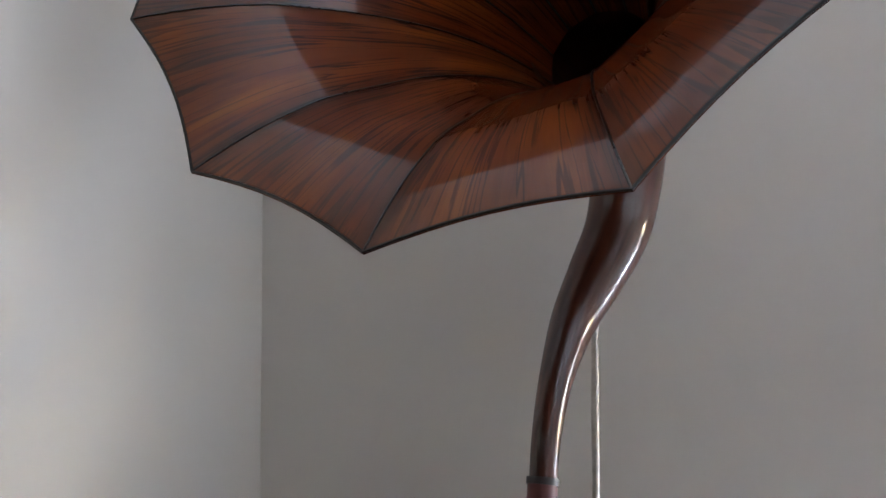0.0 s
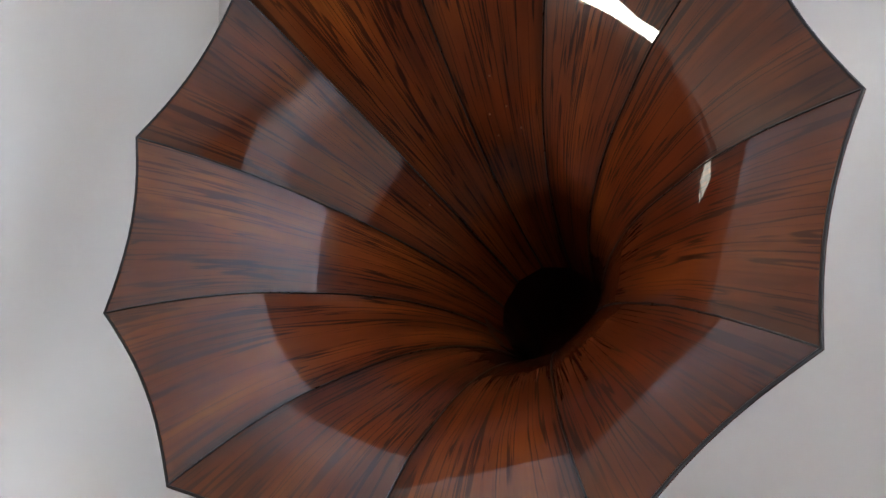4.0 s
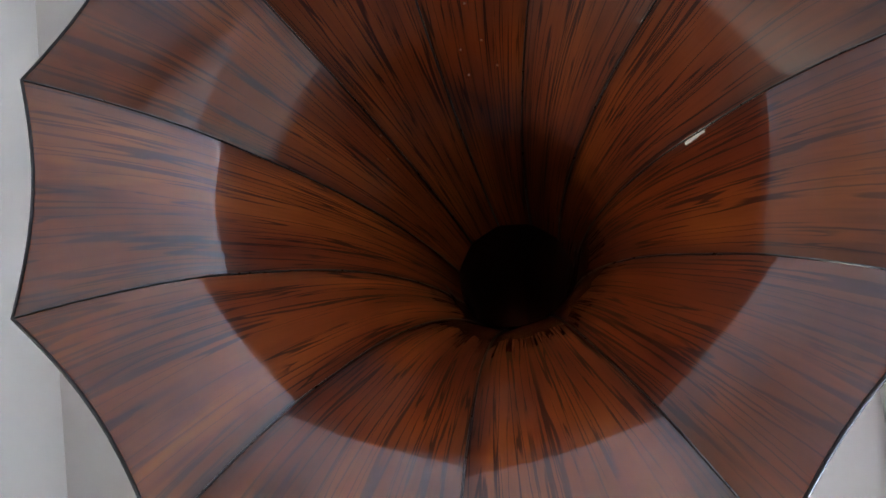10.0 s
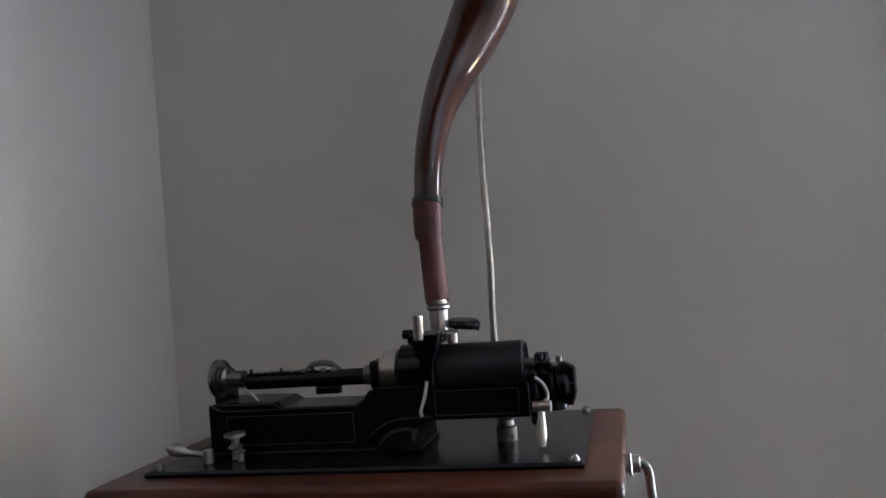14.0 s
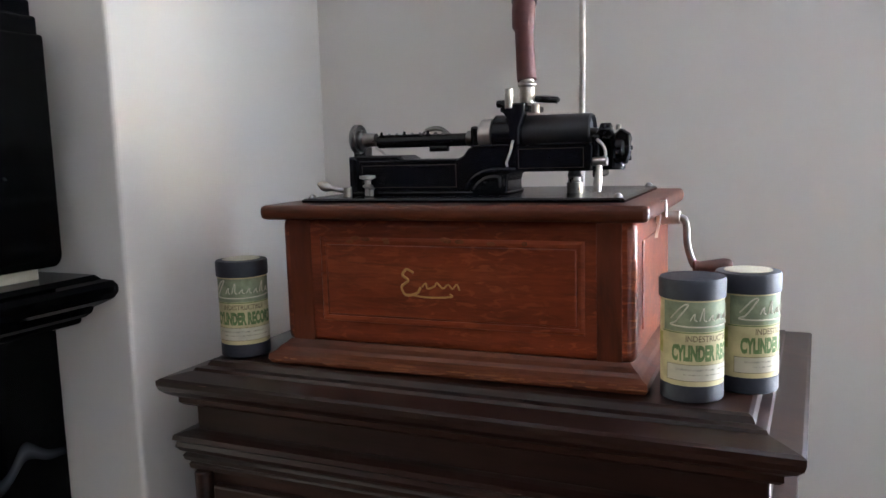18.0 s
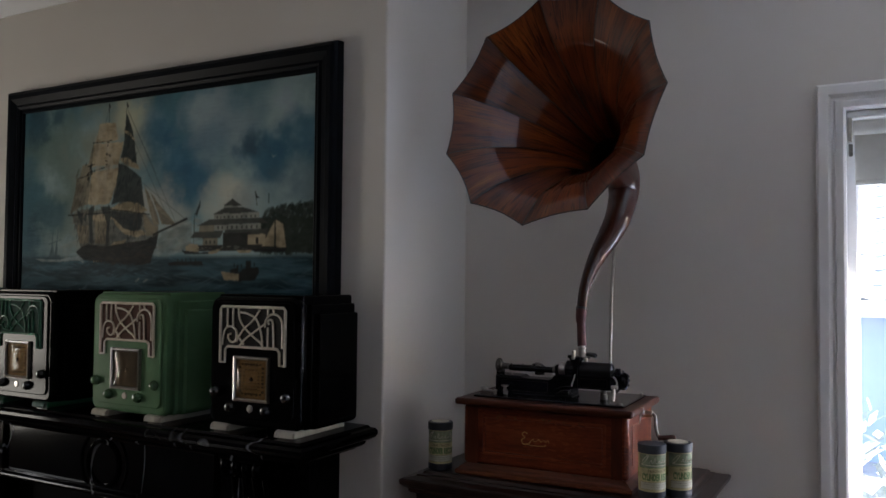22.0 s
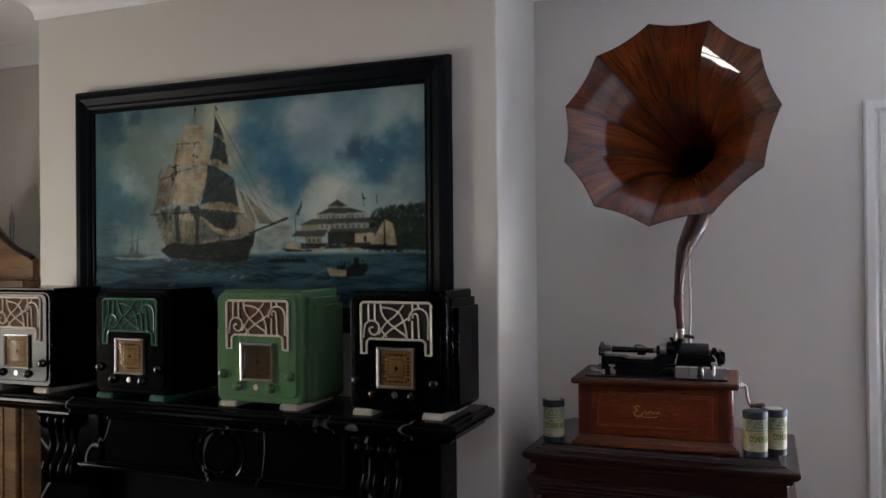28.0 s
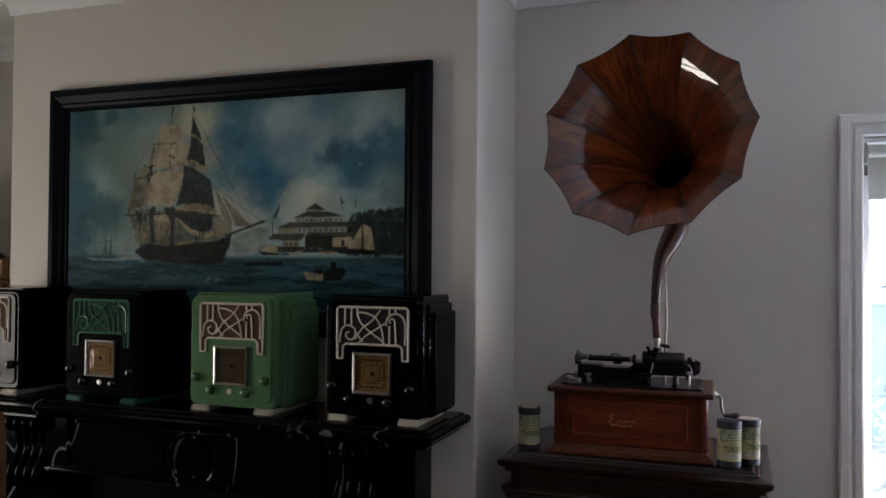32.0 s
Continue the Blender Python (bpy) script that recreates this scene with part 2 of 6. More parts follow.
ray_flecks(CASE_W, 9)
CASE_V = wood("case_oak_upright", (0.078, 0.015, 0.0055), (0.128, 0.026, 0.0085), (0.190, 0.048, 0.015), (60, 60, 8), 0.42, 0.22, streak=0.45, coat_rough=0.16)
# Darker oak for the lid and base moulding.
CASE_B = wood("dark_case_oak", (0.050, 0.011, 0.0045), (0.088, 0.020, 0.007), (0.140, 0.038, 0.013), (11, 70, 80), 0.40, 0.35, streak=0.45, coat_rough=0.16)
WORN = wood("worn_pale_oak", (0.12, 0.030, 0.010), (0.18, 0.058, 0.020), (0.25, 0.095, 0.04), (40, 60, 70), 0.5, 0.1, streak=0.4)
CAB_W = wood("dark_mahogany", (0.010, 0.005, 0.004), (0.020, 0.008, 0.006), (0.038, 0.015, 0.010), (7, 60, 70), 0.34, 0.45, streak=0.5, coat_rough=0.10, spec=0.25)
SCUFF_GLINT = wood("scuffed_glinting_mahogany", (0.07, 0.038, 0.028), (0.11, 0.065, 0.050), (0.16, 0.10, 0.08), (40, 60, 70), 0.5, 0.1)
DIM_WALL = wood("dim_end_wall", (0.018, 0.009, 0.005), (0.032, 0.016, 0.009), (0.050, 0.026, 0.014), (40, 40, 4), 0.5, 0.1)
FURN_W = wood("carved_walnut", (0.090, 0.043, 0.015), (0.165, 0.084, 0.029), (0.240, 0.130, 0.047), (8, 50, 60), 0.35, 0.4, streak=0.4)
RIM = surface("horn_rim_black", (0.012, 0.009, 0.009), 0.4, vary=0.2)
IRON = surface("black_japanned_iron", (0.0035, 0.0040, 0.0065), 0.24, vary=0.3, scale=60, bump=0.0, spec=0.35)
NICKEL = surface("worn_nickel", (0.46, 0.43, 0.39), 0.34, metal=1.0, vary=0.15, scale=90, bump=0.04)
STEEL = surface("dark_steel", (0.20, 0.19, 0.18), 0.3, metal=1.0, vary=0.25, scale=90)
WAX = surface("black_record_wax", (0.010, 0.010, 0.012), 0.35, vary=0.2, fine=900, bump=0.15)
RUBBER = surface("red_rubber_hose", (0.085, 0.022, 0.020), 0.6, vary=0.2, scale=60)
KNOBW = surface("turned_handle_wood", (0.07, 0.022, 0.014), 0.35, vary=0.3, scale=80, coat=0.4)
GOLD = surface("gilt_paint", (0.42, 0.25, 0.09), 0.4, metal=0.4, vary=0.2, scale=120)
LINE = surface("faded_pinstripe", (0.045, 0.028, 0.016), 0.5, vary=0.3)
PAPER = surface("aged_cream_paper", (0.43, 0.365, 0.190), 0.75, vary=0.25, scale=45, bump=0.1)
PAPER2 = surface("label_slip_paper", (0.44, 0.40, 0.30), 0.8, vary=0.1, scale=60, bump=0.1)
GREEN_INK = surface("faded_green_ink", (0.10, 0.155, 0.05), 0.8, vary=0.3, scale=90, bump=0)
GREY_INK = surface("faded_grey_green_ink", (0.18, 0.205, 0.125), 0.8, vary=0.3, scale=70, bump=0)
FAINT_INK = surface("faint_grey_print", (0.34, 0.31, 0.24), 0.8, vary=0.4, scale=300, bump=0)
OLIVE_INK = surface("faded_olive_ink", (0.30, 0.30, 0.08), 0.8, vary=0.3, scale=120, bump=0)
BROWN_INK = surface("brown_ink", (0.13, 0.10, 0.05), 0.8, vary=0.3, scale=90, bump=0)
CARD = surface("blue_black_card", (0.013, 0.015, 0.022), 0.6, vary=0.25, scale=70, bump=0.15)
BAKE_K = surface("black_bakelite", (0.0016, 0.0016, 0.0018), 0.14, vary=0.2, bump=0, spec=0.06)
KNOB_K = surface("polished_black_knob", (0.006, 0.006, 0.007), 0.10, vary=0.2, bump=0, spec=0.6)
KNOB_G = surface("polished_green_knob", (0.060, 0.125, 0.058), 0.12, vary=0.1, bump=0, spec=0.5)
BAKE_G = surface("green_bakelite", (0.085, 0.168, 0.082), 0.20, vary=0.08, scale=14, bump=0, spec=0.12)
CREAM = surface("ivory_plastic", (0.55, 0.50, 0.40), 0.35, vary=0.1, scale=60, bump=0.05)
PINKC = surface("pale_tan_plastic", (0.56, 0.48, 0.37), 0.4, vary=0.1, scale=60, bump=0.05)
JADE = surface("jade_green_plastic", (0.022, 0.115, 0.066), 0.3, vary=0.15, scale=60, coat=0.3)
CLOTH = surface("brown_speaker_cloth", (0.075, 0.032, 0.020), 0.95, vary=0.3, scale=300, fine=900, bump=0.4)
CLOTHG = surface("dark_green_speaker_cloth", (0.008, 0.035, 0.024), 0.95, vary=0.3, scale=300, fine=900, bump=0.4)
CLOTHK = surface("black_speaker_cloth", (0.012, 0.010, 0.009), 0.95, vary=0.3, scale=300, fine=900, bump=0.4)
CHROME = surface("dull_chrome", (0.34, 0.32, 0.30), 0.30, metal=1.0, vary=0.08, scale=60, bump=0.02)
DIALD = surface("unlit_dial_paper", (0.042, 0.028, 0.016), 0.6, vary=0.25, scale=60, bump=0.05, spec=0.06)
DIALP = surface("amber_dial_paper", (0.135, 0.080, 0.032), 0.6, vary=0.2, scale=60, bump=0.05, spec=0.06)
DIALK = surface("dial_brown_print", (0.022, 0.012, 0.006), 0.6, vary=0.2, spec=0.06)
FRAME = surface("blue_black_frame_paint", (0.0028, 0.0042, 0.0068), 0.42, vary=0.3, scale=14, bump=0.05, spec=0.07)


def marble():
    m, t, b = node_mat("black_marble")
    v = coords(t)
    warp = noise_of(t, coords(t, (1.0, 1.0, 0.45), rot=(0, radians(35), 0)), 2.2, 2.5, 0.45, 0.35)
    band = math_of(t, "ABSOLUTE", math_of(t, "SUBTRACT", warp, 0.5))
    mask = noise_of(t, v, 2.2, 2.0)
    vein = ramp(t, band, [(0.0, (0.17, 0.18, 0.20)), (0.0012, (0.04, 0.042, 0.05)), (0.0024, (0, 0, 0))])
    col = mixc(t, ramp(t, mask, [(0.34, (0, 0, 0)), (0.46, (1, 1, 1))]), (0.0014, 0.0014, 0.0018), mixc(t, 1.0, (0.0014, 0.0014, 0.0018), vein, "ADD"))
    lk(t, col, b.inputs["Base Color"])
    b.inputs["Roughness"].default_value = 0.10
    b.inputs["Specular IOR Level"].default_value = 0.06
    return m


MARBLE = marble()


def clear_glass():
    m, t, b = node_mat("window_glass")
    b.inputs["Transmission Weight"].default_value, b.inputs["Roughness"].default_value = 1.0, 0.0
    b.inputs["IOR"].default_value, b.inputs["Base Color"].default_value = 1.02, (0.97, 0.98, 1, 1)
    return m


GLASS = clear_glass()


# ---- mesh helpers ----
def keep_flats(me):
    """Large flat faces stay flat where they meet the narrow strips of a bevel."""
    area, normal = [p.area for p in me.polygons], [p.normal for p in me.polygons]
    first = {}
    for p in me.polygons:
        for e in p.edge_keys:
            first.setdefault(e, []).append(p.index)
    sharp = {}
    for e, f in first.items():
        if len(f) == 2 and normal[f[0]].dot(normal[f[1]]) < 0.995 and max(area[f[0]], area[f[1]]) > 8 * min(area[f[0]], area[f[1]]):
            sharp[e] = True
    if sharp:
        lay = me.attributes.get("sharp_edge") or me.attributes.new("sharp_edge", "BOOLEAN", "EDGE")
        for e in me.edges:
            if tuple(sorted(e.vertices)) in sharp:
                lay.data[e.index].value = True


def link(name, bm, mat, parent=None, label="", smooth=False):
    bm.normal_update()
    me = bpy.data.meshes.new(name)
    bm.to_mesh(me)
    bm.free()
    if smooth:
        me.polygons.foreach_set("use_smooth", [True] * len(me.polygons))
        me.set_sharp_from_angle(angle=radians(38))
        keep_flats(me)
    me.materials.append(mat)
    ob = new(name, me)
    if parent:
        ob.parent = parent
    if label:
        tagged(ob, label)
    return ob


def part(name, bm, mat, parent, label="", smooth=True):
    return link(name, bm, mat, parent, label, smooth)


def thing(name, m, label, category, group="", kind=""):
    ob = new(name)
    ob.empty_display_size = 0.05
    ob.matrix_world = m
    return tagged(ob, label, category, group, kind)


def block(x0, x1, y0, y1, z0, z1, bevel=0.0, seg=2, bm=None):
    own = bmesh.new()
    bmesh.ops.create_cube(own, size=1.0)
    for v in own.verts:
        v.co = ((x0 + x1) / 2 + v.co.x * (x1 - x0), (y0 + y1) / 2 + v.co.y * (y1 - y0), (z0 + z1) / 2 + v.co.z * (z1 - z0))
    if bevel:
        bmesh.ops.bevel(own, geom=own.edges[:], offset=bevel, segments=seg, profile=0.5, affect="EDGES")
    return join(bm, own)


def join(bm, own):
    """Adds own to bm, or returns own where there is no bm."""
    if bm is None:
        return own
    me = bpy.data.meshes.new("join")
    own.to_mesh(me)
    own.free()
    bm.from_mesh(me)
    bpy.data.meshes.remove(me)
    return bm


def turned(bm, m):
    bmesh.ops.transform(bm, matrix=m, verts=bm.verts)
    return bm


def lathe(profile, seg=32, bm=None, m=None):
    """Spins a profile of (radius, z) round z; ends at radius 0 close."""
    own = bmesh.new()
    rings = []
    for r, z in profile:
        if r < 1e-6:
            rings.append([own.verts.new((0, 0, z))])
        else:
            rings.append([own.verts.new((r * math.cos(2 * math.pi * k / seg), r * math.sin(2 * math.pi * k / seg), z)) for k in range(seg)])
    for a, b in zip(rings, rings[1:]):
        for k in range(seg):
            n = (k + 1) % seg
            if len(a) == 1 and len(b) == 1:
                continue
            if len(a) == 1:
                own.faces.new((a[0], b[n], b[k]))
            elif len(b) == 1:
                own.faces.new((a[k], a[n], b[0]))
            else:
                own.faces.new((a[k], a[n], b[n], b[k]))
    bmesh.ops.recalc_face_normals(own, faces=own.faces)
    if m is not None:
        turned(own, m)
    return join(bm, own)


def rod(r, a, b, seg=20, bm=None, edge=0.0):
    """A straight rod or disc of radius r from a to b, with eased ends."""
    a, b = Vector(a), Vector(b)
    n = (b - a).length
    e = edge or min(r, n) * 0.12
    m = Matrix.Translation(a) @ (b - a).to_track_quat("Z", "Y").to_matrix().to_4x4()
    return lathe([(0, 0), (r - e, 0), (r, e), (r, n - e), (r - e, n), (0, n)], seg, bm, m)


def smooth_line(points, n):
    """Catmull-Rom through points (any number of values each), n steps a span."""
    p = [np.array(q, float) for q in points]
    p = [2 * p[0] - p[1], *p, 2 * p[-1] - p[-2]]
    out = []
    for i in range(1, len(p) - 2):
        for k in range(n):
            u = k / n
            out.append(0.5 * (2 * p[i] + (p[i + 1] - p[i - 1]) * u + (2 * p[i - 1] - 5 * p[i] + 4 * p[i + 1] - p[i + 2]) * u * u
                              + (3 * p[i] - p[i - 1] - 3 * p[i + 1] + p[i + 2]) * u ** 3))
    out.append(p[-2])
    return out


def tube(points, radii, seg=12, bm=None, uv=False, caps=True, closed=False):
    """Sweeps a circle along points; uv runs in metres."""
    own = bmesh.new()
    lay = own.loops.layers.uv.new("UVMap") if uv else None
    pts = [Vector(q[:3]) for q in points]
    if isinstance(radii, (int, float)):
        radii = [radii] * len(pts)
    radii = [float(q) for q in radii]
    n = len(pts)
    tangents = [(pts[(i + 1) % n if closed else min(i + 1, n - 1)] - pts[(i - 1) % n if closed else max(i - 1, 0)]).normalized() for i in range(n)]
    up = tangents[0].orthogonal().normalized()
    rings, run, lengths = [], 0.0, []
    for i, (p, tg) in enumerate(zip(pts, tangents)):
        up = (up - tg * up.dot(tg)).normalized()
        side = tg.cross(up)
        if i:
            run += (p - pts[i - 1]).length
        lengths.append(run)
        rings.append([own.verts.new(p + radii[i] * (math.cos(2 * math.pi * k / seg) * up + math.sin(2 * math.pi * k / seg) * side)) for k in range(seg)])
    pairs = list(zip(range(n), range(1, n))) + ([(n - 1, 0)] if closed else [])
    for i, j in pairs:
        for k in range(seg):
            q = (k + 1) % seg
            f = own.faces.new((rings[i][k], rings[i][q], rings[j][q], rings[j][k]))
            if uv:
                for loop, (u, w) in zip(f.loops, ((k, i), (k + 1, i), (k + 1, j), (k, j))):
                    loop[lay].uv = (u / seg * 0.12, lengths[w])
    if caps and not closed:
        own.faces.new(rings[0][::-1])
        own.faces.new(rings[-1])
    bmesh.ops.recalc_face_normals(own, faces=own.faces)
    return join(bm, own)


def prism(outline, y0, y1, bevel=0.0, bm=None):
    """An outline of (x, z) pushed from y0 to y1."""
    own = bmesh.new()
    f = own.faces.new([own.verts.new((x, y0, z)) for x, z in outline])
    side = bmesh.ops.extrude_face_region(own, geom=[f])
    bmesh.ops.translate(own, vec=(0, y1 - y0, 0), verts=[v for v in side["geom"] if isinstance(v, bmesh.types.BMVert)])
    bmesh.ops.recalc_face_normals(own, faces=own.faces)
    if bevel:
        bmesh.ops.bevel(own, geom=[e for e in own.edges if e.calc_face_angle(0) > 0.6], offset=bevel, segments=2, profile=0.5, affect="EDGES")
    return join(bm, own)


def round_rect(x0, x1, z0, z1, r, n=6):
    """Outline of a rectangle; r is one radius, or four (lower left, lower right, upper right, upper left)."""
    rs = (r,) * 4 if isinstance(r, (int, float)) else r
    out = []
    for (cx, cz, a0), q in zip(((x0, z0, 180), (x1, z0, 270), (x1, z1, 0), (x0, z1, 90)), rs):
        ox, oz = cx + (q if cx == x0 else -q), cz + (q if cz == z0 else -q)
        for k in range(n + 1 if q > 0 else 1):
            a = radians(a0 + 90 * k / n)
            out.append((ox + q * math.cos(a), oz + q * math.sin(a)))
    return out


def edge_mould(x0, x1, y0, y1, profile):
    """A slab whose side follows a profile of (out, z), on four sides with square corners."""
    own = bmesh.new()
    rings = []
    for o, z in profile:
        rings.append([own.verts.new(c) for c in ((x0 - o, y0 - o, z), (x1 + o, y0 - o, z), (x1 + o, y1 + o, z), (x0 - o, y1 + o, z))])
    for a, b in zip(rings, rings[1:]):
        for k in range(4):
            q = (k + 1) % 4
            own.faces.new((a[k], a[q], b[q], b[k]))
    own.faces.new(rings[0][::-1])
    own.faces.new(rings[-1])
    bmesh.ops.recalc_face_normals(own, faces=own.faces)
    return own


def frame_sweep(x0, x1, z0, z1, profile):
    """A mitred picture frame or architrave round an opening: profile of (outward, towards -y)."""
    own = bmesh.new()
    rings = []
    for o, d in profile:
        rings.append([own.verts.new(c) for c in ((x0 - o, -d, z0 - o), (x1 + o, -d, z0 - o), (x1 + o, -d, z1 + o), (x0 - o, -d, z1 + o))])
    n = len(rings)
    for i in range(n):
        a, b = rings[i], rings[(i + 1) % n]
        for k in range(4):
            q = (k + 1) % 4
            own.faces.new((a[k], a[q], b[q], b[k]))
    bmesh.ops.recalc_face_normals(own, faces=own.faces)
    return own


def lettering(text, size, bm=None, bold=0.0):
    """Flat letters of the built-in font in the x-z plane, centred at the origin."""
    cu = bpy.data.curves.new("text", "FONT")
    cu.body, cu.size, cu.align_x, cu.align_y, cu.resolution_u = text, size, "CENTER", "CENTER", 3
    cu.offset = bold
    ob = bpy.data.objects.new("text", cu)
    scene.collection.objects.link(ob)
    me = bpy.data.meshes.new_from_object(ob.evaluated_get(bpy.context.evaluated_depsgraph_get()))
    own = bmesh.new()
    own.from_mesh(me)
    bpy.data.objects.remove(ob)
    bpy.data.curves.remove(cu)
    bpy.data.meshes.remove(me)
    turned(own, pose(0, 0, 0, 90))
    return join(bm, own)


# ---- the room ----
BREAST_Y, BACK_Y, TOP = 0.511, 1.026, 2.556
X_LEFT, X_RIGHT, Y_FRONT = -3.6, 1.95, -5.6
B0, B1 = -2.443, -0.640
WIN0, WIN1, WINZ0, WINZ1 = 0.437, 1.40, 0.10, 2.058


def structure(name, bm, mat, label, smooth=False):
    return tagged(link(name, bm, mat, None, label, smooth), kind="structure")


structure("floor", block(X_LEFT - 0.1, X_RIGHT + 0.1, Y_FRONT - 0.1, BACK_Y + 0.2, -0.1, 0.0), FLOORW, "polished orange-brown timber floorboards")
structure("ceiling", block(X_LEFT - 0.1, X_RIGHT + 0.1, Y_FRONT - 0.1, BACK_Y + 0.2, TOP + 0.085, TOP + 0.2), CEIL, "flat white painted ceiling")
own = bmesh.new()
plan = [(B0, BREAST_Y), (B1, BREAST_Y), (B1 - 0.028, BACK_Y + 0.1), (B0, BACK_Y + 0.1)]
f = own.faces.new([own.verts.new((x, y, 0)) for x, y in plan])
up = bmesh.ops.extrude_face_region(own, geom=[f])
bmesh.ops.translate(own, vec=(0, 0, TOP + 0.09), verts=[v for v in up["geom"] if isinstance(v, bmesh.types.BMVert)])
bmesh.ops.recalc_face_normals(own, faces=own.faces)
bmesh.ops.bevel(own, geom=[e for e in own.edges if abs(e.verts[0].co.z - e.verts[1].co.z) > 1], offset=0.006, segments=3, profile=0.5, affect="EDGES")
structure("wall_chimney_breast", own, WALL, "warm cream painted chimney breast wall")
wall = block(B1 - 0.2, WIN0, BACK_Y, BACK_Y + 0.12, 0, TOP + 0.09)
block(WIN1, X_RIGHT + 0.1, BACK_Y, BACK_Y + 0.12, 0, TOP + 0.09, bm=wall)
block(WIN0, WIN1, BACK_Y, BACK_Y + 0.12, WINZ1, TOP + 0.09, bm=wall)
block(WIN0, WIN1, BACK_Y, BACK_Y + 0.12, 0, WINZ0, bm=wall)
structure("wall_back", wall, WALL, "pale grey-cream painted wall with a window")
structure("wall_alcove", block(X_LEFT - 0.1, B0 + 0.2, BACK_Y, BACK_Y + 0.12, 0, TOP + 0.09), WALL, "cream painted wall of the alcove")
left = block(X_LEFT - 0.12, X_LEFT, Y_FRONT - 0.1, -1.28, 0, TOP + 0.09)
block(X_LEFT - 0.12, X_LEFT, -0.68, BACK_Y + 0.12, 0, TOP + 0.09, bm=left)
block(X_LEFT - 0.12, X_LEFT, -1.28, -0.68, 0, 0.73, bm=left)
block(X_LEFT - 0.12, X_LEFT, -1.28, -0.68, 1.75, TOP + 0.09, bm=left)
structure("wall_left", left, WALL, "plain cream painted wall with a window")
side = block(X_RIGHT, X_RIGHT + 0.12, Y_FRONT - 0.1, -4.30, 0, TOP + 0.09)
block(X_RIGHT, X_RIGHT + 0.12, -1.40, BACK_Y + 0.12, 0, TOP + 0.09, bm=side)
block(X_RIGHT, X_RIGHT + 0.12, -4.30, -1.40, 2.25, TOP + 0.09, bm=side)
structure("wall_right", side, WALL, "plain cream painted wall with a wide doorway")
# Unseen end wall, made dark so less light bounces into the horn.
structure("wall_front", block(X_LEFT, X_RIGHT, Y_FRONT - 0.12, Y_FRONT, 0, TOP + 0.09), DIM_WALL, "unseen end wall, made dark to cut bounced light")


def coving(name, a, b, inward, ea=0, eb=0):
    """A plaster cove between wall and ceiling along a-b; inward is the way into the room. ea, eb: mitred ends, 1 round an outer corner, -1 into an inner one."""
    a, b, w = Vector((*a, 0)), Vector((*b, 0)), Vector((*inward, 0))
    own = bmesh.new()
    line = [(0.0, TOP), (0.008, TOP), (0.010, TOP + 0.012)]
    line += [(0.085 - 0.075 * math.cos(radians(90 * k / 6)), TOP + 0.012 + 0.062 * math.sin(radians(90 * k / 6))) for k in range(7)]
    line += [(0.10, TOP + 0.078), (0.10, TOP + 0.09), (0.0, TOP + 0.09)]
    d = (b - a).normalized()
    ends = [[own.verts.new((p.x + w.x * o + d.x * e * o, p.y + w.y * o + d.y * e * o, z)) for o, z in line] for p, e in ((a, -ea), (b, eb))]
    for k in range(len(line)):
        q = (k + 1) % len(line)
        own.faces.new((ends[0][k], ends[0][q], ends[1][q], ends[1][k]))
    own.faces.new(ends[0])
    own.faces.new(ends[1][::-1])
    bmesh.ops.recalc_face_normals(own, faces=own.faces)
    structure(name, own, CEIL, "white plaster coving", True)


coving("trim_coving_breast", (B0, BREAST_Y - 0.001), (B1, BREAST_Y - 0.001), (0, -1), 1, 1)
coving("trim_coving_breast_side", (B1 + 0.001, BREAST_Y), (B1 - 0.027, BACK_Y), (1, 0), 1, -1)
coving("trim_coving_breast_far_side", (B0 - 0.001, BREAST_Y), (B0 - 0.001, BACK_Y), (-1, 0), 1, -1)
coving("trim_coving_back", (B1 - 0.027, BACK_Y - 0.001), (X_RIGHT, BACK_Y - 0.001), (0, -1), -1, 0)
coving("trim_coving_alcove", (X_LEFT, BACK_Y - 0.001), (B0, BACK_Y - 0.001), (0, -1), 0, -1)

# ---- window with its blind ----
window = tagged(thing("window_1", pose(0, BACK_Y, 0), "white framed window with a raised roller blind", "window"), kind="structure")
part("architrave", frame_sweep(WIN0 + 0.005, WIN1 - 0.005, WINZ0 + 0.005, WINZ1 - 0.005,
     [(0.0, 0.0), (0.0, 0.016), (0.006, 0.020), (0.024, 0.020), (0.028, 0.012), (0.034, 0.012), (0.042, 0.022), (0.064, 0.022), (0.070, 0.016), (0.070, 0.0)]), TRIM, window, smooth=False)
part("window_jamb", frame_sweep(WIN0, WIN1, WINZ0, WINZ1, [(0.0, -0.118), (0.0, 0.0), (-0.004, 0.0), (-0.004, -0.118)]), TRIM, window, smooth=False)
part("window_frame", frame_sweep(WIN0 + 0.02, WIN1 - 0.02, WINZ0 + 0.02, WINZ1 - 0.02, [(-0.012, -0.085), (-0.012, -0.05), (-0.006, -0.045), (0.018, -0.045), (0.018, -0.085)]), ALU, window, smooth=False)
pane = part("pane", block(WIN0 + 0.03, WIN1 - 0.03, 0.066, 0.070, WINZ0 + 0.03, WINZ1 - 0.03), GLASS, window, smooth=False)
pane.visible_shadow = False
blind = tagged(thing("roller_blind", pose(0, BACK_Y, 0), "grey-cream cloth roller blind pulled a little way down", "blind"))
part("head_rail", block(WIN0 + 0.006, WIN1 - 0.006, 0.005, 0.040, 2.036, 2.052, 0.003), ALU, blind)
part("roller", rod(0.019, (WIN0 + 0.02, 0.022, 2.010), (WIN1 - 0.02, 0.022, 2.010)), BLIND, blind)
